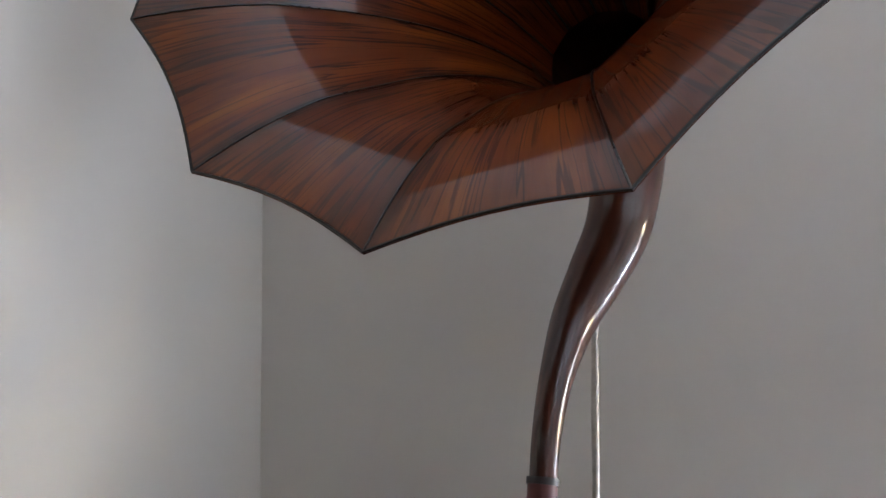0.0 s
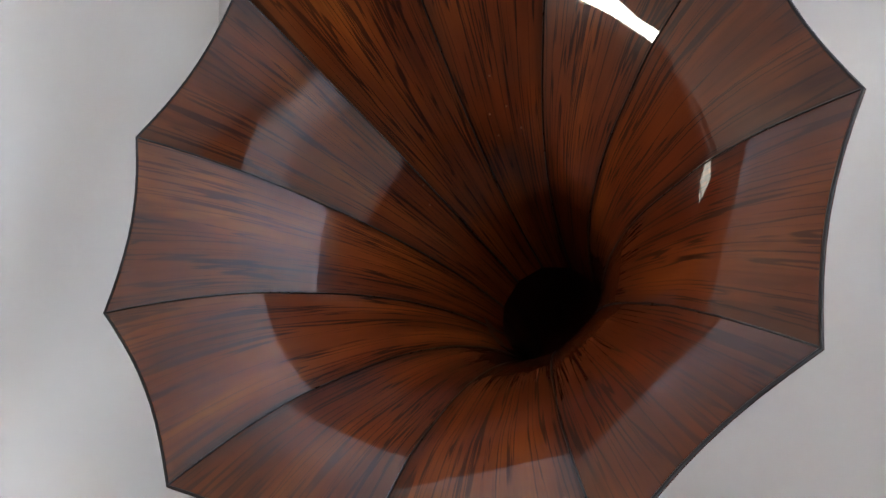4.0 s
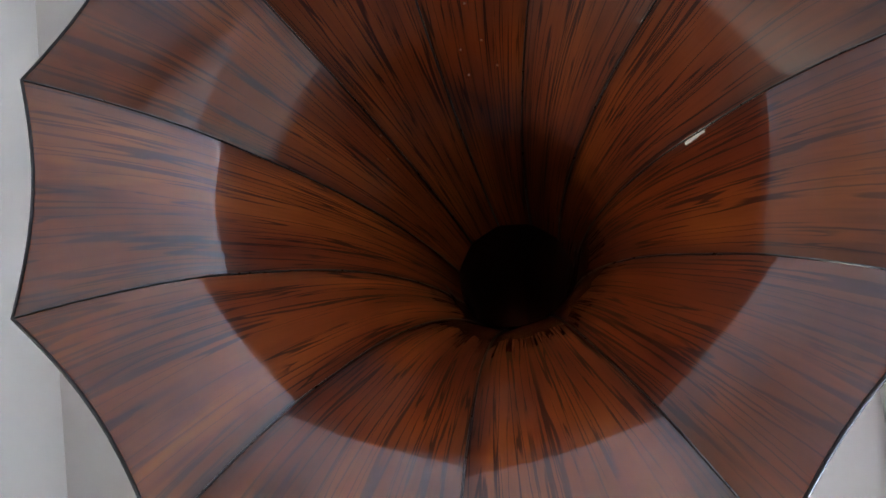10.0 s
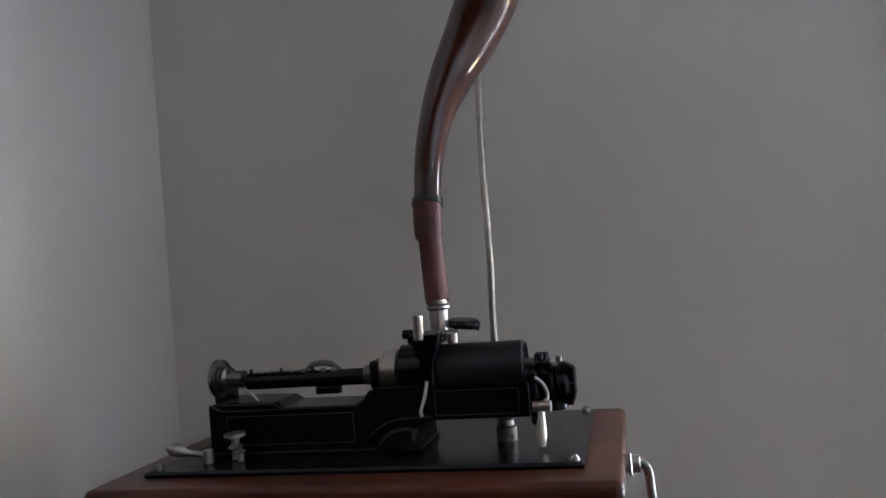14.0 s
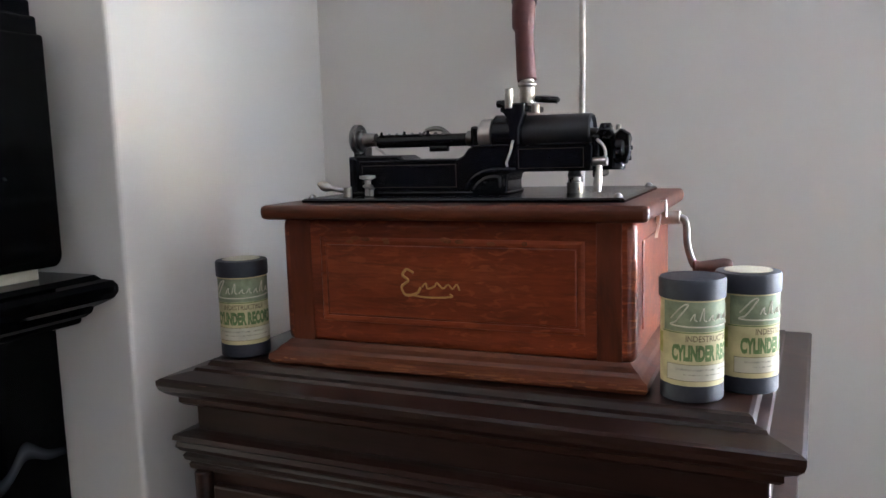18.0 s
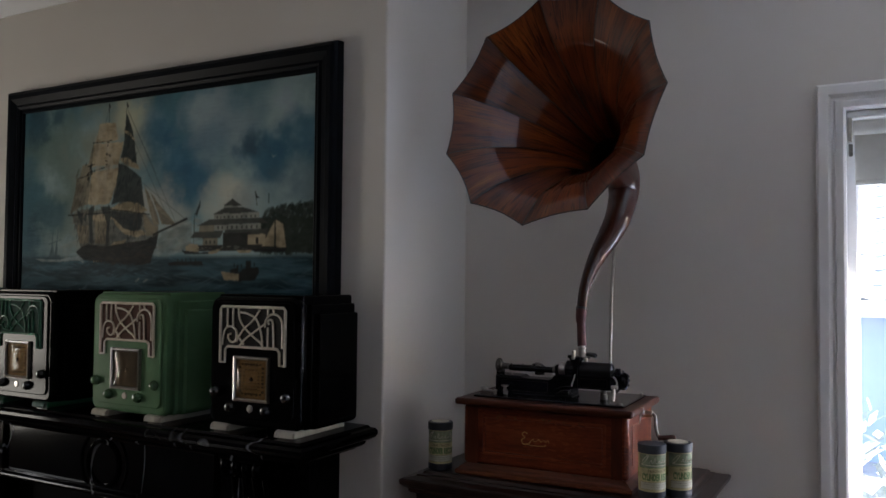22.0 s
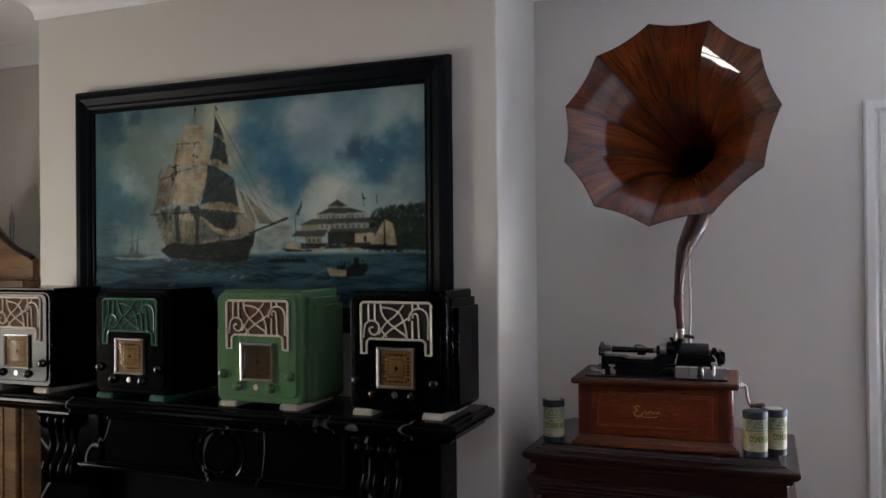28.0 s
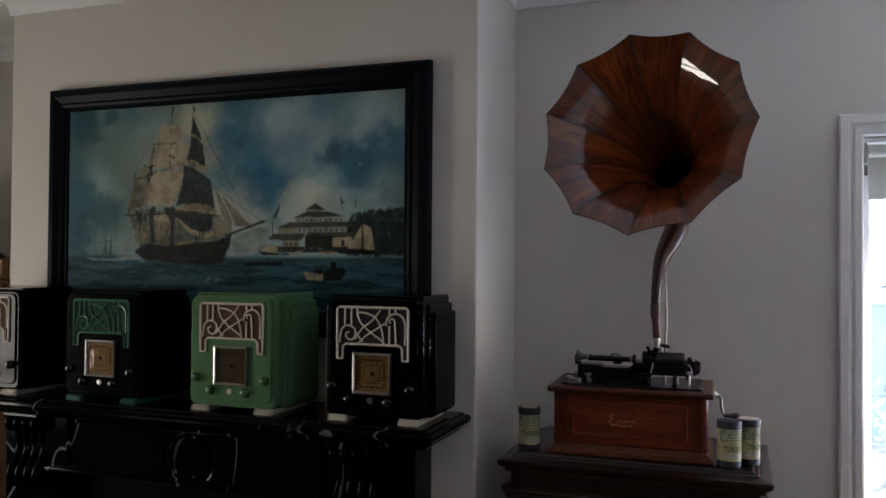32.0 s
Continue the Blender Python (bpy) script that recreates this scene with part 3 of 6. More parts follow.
part("cloth", block(WIN0 + 0.024, WIN1 - 0.022, 0.0385, 0.0395, 1.872, 2.010), BLIND, blind, smooth=False)
part("bottom_bar", block(WIN0 + 0.024, WIN1 - 0.022, 0.035, 0.043, 1.862, 1.876, 0.003), BLIND, blind)
part("bracket", block(WIN0 + 0.008, WIN0 + 0.018, 0.006, 0.036, 1.975, 2.036, 0.002), NICKEL, blind)
part("cord_end", block(WIN0 + 0.010, WIN0 + 0.020, 0.012, 0.022, 1.935, 1.968, 0.003), STEEL, blind)

# ---- the room's other openings ----
sash = tagged(thing("window_2", pose(X_LEFT, 0, 0), "white framed window with glazing bars", "window"), kind="structure")
for y in (-1.28, -0.73):
    part("stile", block(0.002, 0.030, y, y + 0.05, 0.73, 1.75, 0.004), TRIM, sash, smooth=False)
for z in (0.73, 1.05, 1.70):
    part("rail", block(0.003, 0.028, -1.23, -0.73, z, z + 0.05, 0.004), TRIM, sash, smooth=False)


def sheer_cloth():
    """Thin pale cloth that lets daylight through."""
    m, t, b = node_mat("sheer_curtain_cloth")
    n = noise_of(t, coords(t, (1, 1, 0.2)), 60.0, 3.0)
    col = ramp(t, n, [(0.3, (0.66, 0.65, 0.63)), (0.7, (0.78, 0.77, 0.75))])
    thin = t.nodes.new("ShaderNodeBsdfTranslucent")
    both = t.nodes.new("ShaderNodeMixShader")
    both.inputs[0].default_value = 0.6
    lk(t, col, b.inputs["Base Color"])
    lk(t, col, thin.inputs["Color"])
    b.inputs["Roughness"].default_value = 0.9
    lk(t, b.outputs[0], both.inputs[1])
    lk(t, thin.outputs[0], both.inputs[2])
    lk(t, both.outputs[0], t.nodes["Material Output"].inputs["Surface"])
    return m


SHEER = sheer_cloth()
curtain = tagged(thing("curtain", pose(X_RIGHT - 0.09, 0, 0), "pale sheer curtains drawn across the wide doorway", "curtain"))
for y0, y1 in ((-4.40, -2.86), (-2.84, -1.30)):
    own = bmesh.new()
    n = 150
    lo = [own.verts.new((0.030 * math.sin(2 * math.pi * k / 11.3 + 0.7 * math.sin(k * 0.37)), y0 + (y1 - y0) * k / n, 0.03)) for k in range(n + 1)]
    hi = [own.verts.new((v.co.x * 0.8, v.co.y, 2.36)) for v in lo]
    for k in range(n):
        own.faces.new((lo[k], lo[k + 1], hi[k + 1], hi[k]))
    part("drop", own, SHEER, curtain)
part("rail", rod(0.014, (0, -4.5, 2.37), (0, -1.2, 2.37)), NICKEL, curtain)

# ---- outside ----
YARD = surface("yard_ground", (0.44, 0.42, 0.39), 0.9, vary=0.2, scale=3)
PAVING = surface("dark_paving", (0.14, 0.13, 0.12), 0.9, vary=0.2, scale=3)
# The house wall's blue is skylit shade put into its base colour.
SHADED_RENDER = surface("sky_shade_render", (0.34, 0.43, 0.66), 0.8, vary=0.05, scale=2)
TILE = surface("pale_roof_tile", (0.84, 0.82, 0.80), 0.7, vary=0.06, scale=12)
# Leaf colour is bleached to carry the glare of overexposure.
LEAF = surface("glare_pale_leaf", (0.34, 0.40, 0.40), 0.35, vary=0.3, scale=30)
structure("ground", block(-60, 60, BACK_Y + 0.25, 90, -0.5, -0.25), YARD, "pale paved yard outside")
house = thing("neighbour_house", pose(0, 7.8, -0.25), "pale rendered house with a tiled roof", "house")
part("wall", block(-3.0, 9.0, 0.45, 5.0, 0.0, 1.70), SHADED_RENDER, house, smooth=False)
part("fascia", block(-3.1, 9.1, 0.14, 0.18, 1.50, 1.64, 0.004), TRIM, house)
part("gutter", tube([(-3.1, 0.09, 1.63), (9.1, 0.09, 1.63)], 0.055, 10), TRIM, house)
roof = part("roof", block(-3.1, 9.1, 0.0, 4.6, -0.06, -0.03), TILE, house, smooth=False)
roof.matrix_local = pose(0, 0.06, 1.68, 30)
tile_mesh = None
for row in range(12):
    for col in range(22):
        if tile_mesh is None:
            own = bmesh.new()
            line = [(-0.13 + 0.26 * k / 8, 0.018 * math.cos(math.pi * (k / 4 - 1)) + 0.018) for k in range(9)]
            ends = [[own.verts.new((x, y, z + dz)) for x, z in line] for y, dz in ((0, 0.030), (0.37, 0.0), (0, 0.014))]
            for k in range(8):
                own.faces.new((ends[0][k], ends[0][k + 1], ends[1][k + 1], ends[1][k]))
                own.faces.new((ends[2][k], ends[2][k + 1], ends[0][k + 1], ends[0][k]))
            t0 = part("roof_tile", own, TILE, roof)
            tile_mesh = t0.data
        else:
            t0 = new("roof_tile", tile_mesh)
            t0.parent = roof
        t0.location = (-1.2 + 0.25 * col, 0.0 + 0.31 * row, -0.03)
# Board screen, out of view, added to keep sun out of the side doorway.
SCREEN_BOARD = surface("screen_timber", (0.30, 0.26, 0.22), 0.8, vary=0.2, scale=6)
for y0, y1 in ((-6.15, -3.90), (-3.90, -1.65), (-1.65, 0.75)):
    fence = thing("sun_screen", pose(3.0, 0, -0.25), "unseen board screen added to block the sun", "fence", "fence panels beside the house")
    n = int((y1 - y0) / 0.15)
    for k in range(n):
        part("board", block(0, 0.02, y0 + 0.15 * k, y0 + 0.15 * k + 0.146, 0, 3.1, 0.002), SCREEN_BOARD, fence, smooth=False)
    part("rail", block(0.02, 0.07, y0, y1, 2.6, 2.7), SCREEN_BOARD, fence, smooth=False)
# Unseen ground by the doorway, darkened to dim its reflection in the horn.
structure("yard_side", block(X_RIGHT + 0.12, 40, -40, BACK_Y + 0.25, -0.5, -0.25), PAVING, "unseen paving outside the door, darkened to dim reflections")
plants = bmesh.new()
rng = random.Random(5)
for k in range(900):
    c = Vector((rng.uniform(0.3, 2.6), rng.uniform(2.5, 3.5), -0.25 + rng.random() ** 0.7 * 1.25))
    d = Vector((rng.uniform(-1, 1), rng.uniform(-1, 1), rng.uniform(-0.4, 1))).normalized()
    w = d.cross(Vector((rng.uniform(-1, 1), rng.uniform(-1, 1), 0.3))).normalized() * rng.uniform(0.012, 0.03)
    n = rng.uniform(0.07, 0.18)
    q = [plants.verts.new(p) for p in (c, c + d * n * 0.5 + w, c + d * n, c + d * n * 0.5 - w)]
    plants.faces.new(q)
tagged(link("garden_shrubs", plants, LEAF), "pale sunlit leafy garden shrubs", "shrub", kind="stuff")

# ---- dark cabinet under the phonograph ----
CX0, CX1, CY0, CY1 = -0.562, 0.166, 0.468, 0.930
cabinet = thing("music_cabinet", pose(0, 0, 0), "dark mahogany cabinet with a stepped moulded top", "cabinet")
part("top", edge_mould(CX0 + 0.028, CX1 - 0.028, CY0 + 0.028, CY1 - 0.005,
     [(-0.004, 1.064), (0.006, 1.064), (0.010, 1.068), (0.010, 1.074), (0.020, 1.080), (0.026, 1.086), (0.028, 1.092), (0.028, 1.098), (0.024, 1.1005),
      (-0.004, 1.1055), (-0.006, 1.1090), (-0.016, 1.1100), (-0.019, 1.1160), (-0.023, 1.118)]), CAB_W, cabinet, "worn moulded top with a raised middle", False)
part("body", block(CX0 + 0.03, CX1 - 0.03, CY0 + 0.035, CY1 - 0.012, 0.08, 1.065, 0.003), CAB_W, cabinet, smooth=False)
part("frieze_moulding", edge_mould(CX0 + 0.024, CX1 - 0.024, CY0 + 0.028, CY1 - 0.012,
     [(-0.004, 0.978), (0.002, 0.980), (0.003, 0.986), (0.001, 0.989), (0.006, 0.992), (0.008, 0.998), (0.005, 1.002), (0.010, 1.005), (0.014, 1.011), (0.012, 1.017), (0.016, 1.020), (0.015, 1.026), (0.004, 1.029), (-0.004, 1.030)]), CAB_W, cabinet, smooth=False)
# Pale spots along the top's edge: scuffs, and gloss highlights put into colour.
rng = random.Random(4)
for k in range(34):
    n = rng.uniform(0.003, 0.016)
    part("worn_spot", lathe([(0, 0.0005), (0.7, 0.0003), (1.0, 0.0)], 9, m=pose(rng.uniform(CX0 + 0.01, CX1 - 0.01), CY0 + 0.0006, rng.uniform(1.0930, 1.0985), 90) @ Matrix.Diagonal((n, 0.0007, 1, 1))), SCUFF_GLINT, cabinet)
part("base", block(CX0 + 0.015, CX1 - 0.015, CY0 + 0.02, CY1 - 0.01, 0.0, 0.09, 0.008), CAB_W, cabinet)
for x0, x1 in ((CX0 + 0.06, -0.205), (-0.195, CX1 - 0.06)):
    door = part("door", block(x0, x1, CY0 + 0.021, CY0 + 0.035, 0.13, 0.965, 0.003), CAB_W, cabinet, smooth=False)
    part("door_panel", block(x0 + 0.07, x1 - 0.07, CY0 + 0.016, CY0 + 0.022, 0.20, 0.89, 0.004), CAB_W, door)
    part("knob", lathe([(0, 0), (0.005, 0), (0.006, 0.008), (0.012, 0.014), (0.012, 0.020), (0, 0.024)], 16, m=pose(x1 - 0.03 if x0 < -0.4 else x0 + 0.03, CY0 + 0.021, 0.58, 90)), STEEL, door)
for x in (CX0 + 0.040, CX1 - 0.040):
    part("corner_post", rod(0.012, (x, CY0 + 0.030, 0.09), (x, CY0 + 0.030, 0.978), 14), CAB_W, cabinet)
for y0, y1 in ((CY0 + 0.05, CY0 + 0.09), (CY1 - 0.06, CY1 - 0.02)):
    part("side_stile", block(CX1 - 0.031, CX1 - 0.020, y0, y1, 0.10, 0.978, 0.002), CAB_W, cabinet, smooth=False)

# ---- phonograph ----
PH = pose(-0.205, 0.526, 1.1182, 0, 0, 1.8)
phono = thing("phonograph", PH, "antique cylinder phonograph in a polished oak case", "phonograph")
W2, D = 0.226, 0.290
part("base_moulding", edge_mould(-W2 + 0.012, W2 - 0.012, 0.012, D - 0.012,
     [(0.0, 0.0), (0.008, 0.001), (0.011, 0.006), (0.010, 0.012), (0.003, 0.016), (0.0, 0.020), (-0.006, 0.024), (-0.010, 0.028)]), CASE_B, phono, smooth=False)
body = part("case", block(-W2 + 0.016, W2 - 0.016, 0.022, D - 0.022, 0.026, 0.174, 0.009, 4), CASE_W, phono)
part("front_panel", frame_sweep(-0.150, 0.151, 0.060, 0.146, [(0.0, -0.0222), (0.0, -0.0212), (0.003, -0.0206), (0.006, -0.0212), (0.007, -0.0222)]), CASE_W, body, smooth=False)
part("front_field", block(-0.1480, 0.1490, 0.0208, 0.024, 0.0620, 0.1440, 0.0010), CASE_W, body)
for x0, x1 in ((-W2 + 0.0265, -0.170), (0.170, W2 - 0.030)):
    part("front_stile", block(x0, x1, 0.0214, 0.023, 0.028, 0.172, 0.0004), CASE_V, body, smooth=False)
rng = random.Random(11)
for k in range(11):
    x = rng.uniform(-0.120, 0.150)
    n = rng.uniform(0.003, 0.007)
    part("worn_spot", lathe([(0, 0.0006), (0.7, 0.0004), (1.0, 0.0)], 9, m=pose(x, 0.0200, 0.1495 + rng.uniform(-0.002, 0.0030), 90) @ Matrix.Diagonal((n, 0.0026, 1, 1))), WORN, body)
for k in range(46):
    x = rng.uniform(-0.215, 0.215)
    n = rng.uniform(0.003, 0.016)
    part("worn_spot", lathe([(0, 0.0006), (0.7, 0.0004), (1.0, 0.0)], 9, m=pose(x, 0.0008 + 0.0006 * rng.random(), 0.007 + rng.uniform(-0.0030, 0.0038), 90) @ Matrix.Diagonal((n, 0.0011, 1, 1))), WORN, body)
part("side_panel", block(W2 - 0.0165, W2 - 0.0145, 0.06, D - 0.05, 0.055, 0.15, 0.0008), CASE_W, body)
part("lid", block(-W2, W2, 0.0, D, 0.174, 0.191, 0.006, 3), CASE_B, phono)
# gilt flourish on the front
fl = tube(smooth_line([(-0.040, 0.020, 0.117), (-0.050, 0.020, 0.121), (-0.056, 0.020, 0.113), (-0.048, 0.020, 0.106), (-0.058, 0.020, 0.097), (-0.052, 0.020, 0.086), (-0.036, 0.020, 0.089), (-0.030, 0.020, 0.097)], 6), 0.0019, 6)
tube(smooth_line([(-0.028, 0.020, 0.098), (-0.022, 0.020, 0.103), (-0.020, 0.020, 0.096), (-0.010, 0.020, 0.099), (-0.006, 0.020, 0.104), (0.002, 0.020, 0.097), (0.010, 0.020, 0.102), (0.016, 0.020, 0.097), (0.022, 0.020, 0.103), (0.026, 0.020, 0.095)], 6), 0.0013, 6, bm=fl)
tube(smooth_line([(-0.050, 0.020, 0.087), (-0.020, 0.020, 0.084), (0.014, 0.020, 0.086), (0.012, 0.020, 0.090)], 6), 0.0014, 6, bm=fl)
part("gilt_flourish", turned(fl, Matrix.Translation((-0.003, 0, 0.016)) @ Matrix.Diagonal((0.84, 0.4, 0.84, 1)) @ Matrix.Translation((0, 0.0305, 0))), GOLD, phono, "faded gilt flourish")
plate = part("bed_plate", edge_mould(-0.190, 0.195, 0.040, 0.262, [(0.0, 0.191), (0.001, 0.194), (-0.002, 0.196), (-0.004, 0.196)]), IRON, phono, "glossy black bed plate", False)
for x, y in ((-0.182, 0.05), (0.187, 0.05), (0.187, 0.252), (-0.182, 0.252)):
    part("plate_bolt", lathe([(0.005, 0.195), (0.005, 0.197), (0.003, 0.200), (0, 0.201)], 14, m=pose(x, y, 0)), STEEL, plate)
# cast bed: a long arched frame, stepped up at the mandrel, with a gap under the feed screw
Y0, Y1 = 0.095, 0.150
ym_back = 0.128
outline = [(-0.148, 0.199), (0.052, 0.199), (0.052, 0.212), (0.054, 0.219), (0.060, 0.222), (0.150, 0.222), (0.151, 0.250), (0.148, 0.2535), (0.012, 0.2535), (0.004, 0.2505), (-0.002, 0.2425), (-0.010, 0.2385), (-0.080, 0.2390), (-0.088, 0.2440), (-0.148, 0.2450)]
bed = part("bed_frame", prism(outline, Y0, Y1, 0.002), IRON, phono, "black japanned iron bed frame", False)
part("end_plate", prism([(-0.153, 0.197), (-0.142, 0.197), (-0.141, 0.2400), (-0.146, 0.243), (-0.153, 0.2445)], Y0 - 0.004, Y1 + 0.006, 0.002), IRON, bed)
part("end_bearing", prism([(-0.1665, 0.240), (-0.150, 0.240), (-0.150, 0.268), (-0.156, 0.274), (-0.163, 0.272), (-0.1665, 0.264)], ym_back, Y1, 0.002), IRON, bed)
web = prism([(0.010, 0.199), (0.050, 0.199), (0.050, 0.219), (0.040, 0.221), (0.028, 0.219), (0.019, 0.213), (0.013, 0.206)], Y0 - 0.014, Y0 + 0.002, 0.004)
part("foot_web", web, IRON, bed)
part("arch_rib", tube(smooth_line([(0.000, Y0 - 0.002, 0.200), (0.006, Y0 - 0.004, 0.210), (0.016, Y0 - 0.005, 0.219), (0.030, Y0 - 0.005, 0.2245), (0.050, Y0 - 0.003, 0.2255), (0.062, Y0 - 0.001, 0.225)], 5), 0.0026, 8), IRON, bed)
part("edge_bead", tube([(-0.143, Y0 - 0.0005, 0.2370), (-0.012, Y0 - 0.0005, 0.2370)], 0.0014, 6), IRON, bed)
part("edge_bead", tube([(0.010, Y0 - 0.0005, 0.2525), (0.147, Y0 - 0.0005, 0.2525)], 0.0014, 6), IRON, bed)
part("bed_foot", block(-0.153, 0.053, Y0 - 0.006, Y1 + 0.006, 0.196, 0.201, 0.002), IRON, bed)
part("back_rail", rod(0.005, (0.010, Y1 + 0.03, 0.250), (0.148, Y1 + 0.03, 0.250)), IRON, bed)
part("pinstripe", frame_sweep(-0.136, -0.012, 0.206, 0.232, [(0.0, -Y0 - 0.0002), (0.0, -Y0 + 0.0004), (0.0006, -Y0 + 0.0004), (0.0006, -Y0 - 0.0002)]), LINE, bed, smooth=False)
part("pinstripe", frame_sweep(0.066, 0.140, 0.2265, 0.2475, [(0.0, -Y0 - 0.0002), (0.0, -Y0 + 0.0004), (0.0006, -Y0 + 0.0004), (0.0006, -Y0 - 0.0002)]), LINE, bed, smooth=False)
# feed screw, gears and mandrel
ym, zm = 0.122, 0.2645
screw = part("feed_screw_cover", rod(0.0078, (-0.126, ym, 0.261), (-0.006, ym, 0.261)), IRON, phono)
for k in range(9):
    part("feed_nut", lathe([(0.0030, 0.0), (0.0030, 0.002), (0.0018, 0.0025), (0.0016, 0.0035 + 0.002 * (k % 3 == 0)), (0, 0.004 + 0.002 * (k % 3 == 0))], 8, m=pose(-0.120 + 0.0105 * k, ym - 0.003, 0.2675)), STEEL if k % 3 else IRON, screw)
part("cover_plate", block(-0.118, -0.066, ym - 0.006, ym + 0.006, 0.2668, 0.2695, 0.001), IRON, screw)
part("belt_hook", tube(smooth_line([(-0.124, ym - 0.012, 0.2535), (-0.116, ym - 0.013, 0.250), (-0.110, ym - 0.013, 0.243), (-0.107, ym - 0.013, 0.240)], 4), 0.0016, 7), NICKEL, screw)
part("spring_clip", tube(smooth_line([(-0.066, ym, 0.268), (-0.060, ym, 0.273), (-0.047, ym, 0.2755), (-0.036, ym, 0.2725), (-0.029, ym, 0.267)], 5), [0.0015] * 5 + [0.003] * 10 + [0.0022] * 6, 8), STEEL, screw)
part("under_lug", block(-0.052, -0.028, ym - 0.012, ym - 0.004, 0.2475, 0.2545, 0.001), IRON, screw)
part("collar", rod(0.0095, (-0.006, ym, 0.262), (0.003, ym, 0.262)), STEEL, screw)
part("bearing", block(0.002, 0.012, ym - 0.014, ym + 0.014, 0.250, 0.276, 0.003), IRON, screw)
pulley = part("belt_pulley", lathe([(0, 0), (0.0175, 0), (0.0185, 0.0015), (0.0160, 0.0035), (0.0160, 0.0045), (0.0185, 0.0065), (0.0180, 0.0080), (0.0155, 0.0080), (0.0145, 0.0062), (0.0110, 0.0062), (0.0100, 0.0080), (0, 0.0080)], 32, m=pose(-0.159, ym, 0.2655, 0, 90)), STEEL, phono)
part("pulley_hub", lathe([(0, 0), (0.0125, 0), (0.0130, 0.001), (0.0125, 0.004), (0.0090, 0.006), (0.0082, 0.022), (0, 0.022)], 28, m=pose(-0.151, ym, 0.2640, 0, 90)), STEEL, pulley)
part("mandrel_ring", rod(0.0195, (0.0125, ym, zm), (0.0300, ym, zm), 32), NICKEL, phono, "bright nickel ring")
mandrel = part("mandrel", rod(0.0220, (0.0305, ym, zm), (0.046, ym, zm), 36), IRON, phono)
part("record_cylinder", lathe([(0.016, 0.004), (0.0195, 0.0), (0.0218, 0.0), (0.0218, 0.098), (0.0200, 0.100), (0.018, 0.096), (0.0, 0.096)], 40, m=pose(0.046, ym, zm, 0, 90)), WAX, mandrel, "black wax record cylinder")
part("mandrel_shaft", rod(0.005, (0.138, ym, zm), (0.168, ym, zm)), STEEL, mandrel)
# end gate and governor at the far end
gate = part("end_gate", block(0.149, 0.158, 0.098, 0.150, 0.214, 0.262, 0.003), IRON, phono)
part("gate_boss", rod(0.010, (0.154, ym, zm), (0.166, ym, zm)), IRON, gate)
part("gate_lever", tube([(0.160, 0.087, 0.233), (0.160, 0.084, 0.223), (0.159, 0.082, 0.210), (0.158, 0.082, 0.200)], [0.003, 0.0032, 0.0050, 0.004], 10), NICKEL, gate)
part("lever_pivot", rod(0.0048, (0.153, 0.086, 0.2325), (0.169, 0.086, 0.2325)), NICKEL, gate)
part("gate_spring", tube(smooth_line([(0.156, 0.094, 0.256), (0.163, 0.090, 0.250), (0.166, 0.090, 0.240), (0.161, 0.090, 0.234)], 4), 0.0018, 7), NICKEL, gate)
gov = part("governor", rod(0.012, (0.168, 0.130, 0.222), (0.168, 0.130, 0.262), 20), IRON, phono)
part("governor_wheel", lathe([(0, 0), (0.015, 0), (0.0175, 0.003), (0.0175, 0.010), (0.015, 0.013), (0, 0.013)], 24, m=pose(0.171, 0.118, 0.246, 0, 90)), IRON, gov)
for a in range(6):
    part("governor_nut", rod(0.003, (0.178, 0.118 + 0.012 * math.cos(a), 0.246 + 0.012 * math.sin(a)), (0.188, 0.118 + 0.012 * math.cos(a), 0.246 + 0.012 * math.sin(a)), 6), IRON, gov)
part("governor_arm", prism([(0.152, 0.256), (0.168, 0.256), (0.172, 0.262), (0.168, 0.268), (0.156, 0.269), (0.152, 0.264)], 0.106, 0.116, 0.002), IRON, gov)
part("governor_arm", prism([(0.172, 0.232), (0.186, 0.228), (0.190, 0.240), (0.190, 0.262), (0.180, 0.268), (0.172, 0.262)], 0.104, 0.112, 0.002), IRON, gov)
part("governor_screw", rod(0.003, (0.176, 0.110, 0.266), (0.176, 0.110, 0.272), 10), STEEL, gov)
part("governor_screw", rod(0.0026, (0.160, 0.110, 0.268), (0.160, 0.110, 0.274), 10), IRON, gov)
# reproducer carriage over the mandrel
car = part("carriage", prism([(0.056, 0.252), (0.068, 0.252), (0.0685, 0.272), (0.074, 0.286), (0.076, 0.300), (0.046, 0.300), (0.046, 0.294), (0.053, 0.284), (0.0555, 0.272)], 0.090, 0.104, 0.002), IRON, phono, "black reproducer carriage", False)
part("carriage_arm", block(0.044, 0.078, 0.096, 0.160, 0.290, 0.297, 0.002), IRON, car)
part("carriage_shell", lathe([(0.0235, 0.0), (0.0235, 0.028), (0.0225, 0.030), (0.0222, 0.030), (0.0222, 0.0)], 30, m=pose(0.032, ym, zm, 0, 90)), IRON, car)
part("reproducer", lathe([(0, 0), (0.013, 0), (0.0155, 0.002), (0.0155, 0.0045), (0.013, 0.007), (0, 0.008)], 28, m=pose(0.090, 0.128, 0.3005, 4, 6)), IRON, car)
part("reproducer_arm", tube([(0.098, 0.112, 0.302), (0.105, 0.110, 0.301), (0.108, 0.110, 0.300)], [0.003, 0.0022, 0.003], 8), IRON, car)
part("lift_knob", rod(0.0048, (0.0565, 0.092, 0.294), (0.0565, 0.092, 0.316), 16), NICKEL, car)
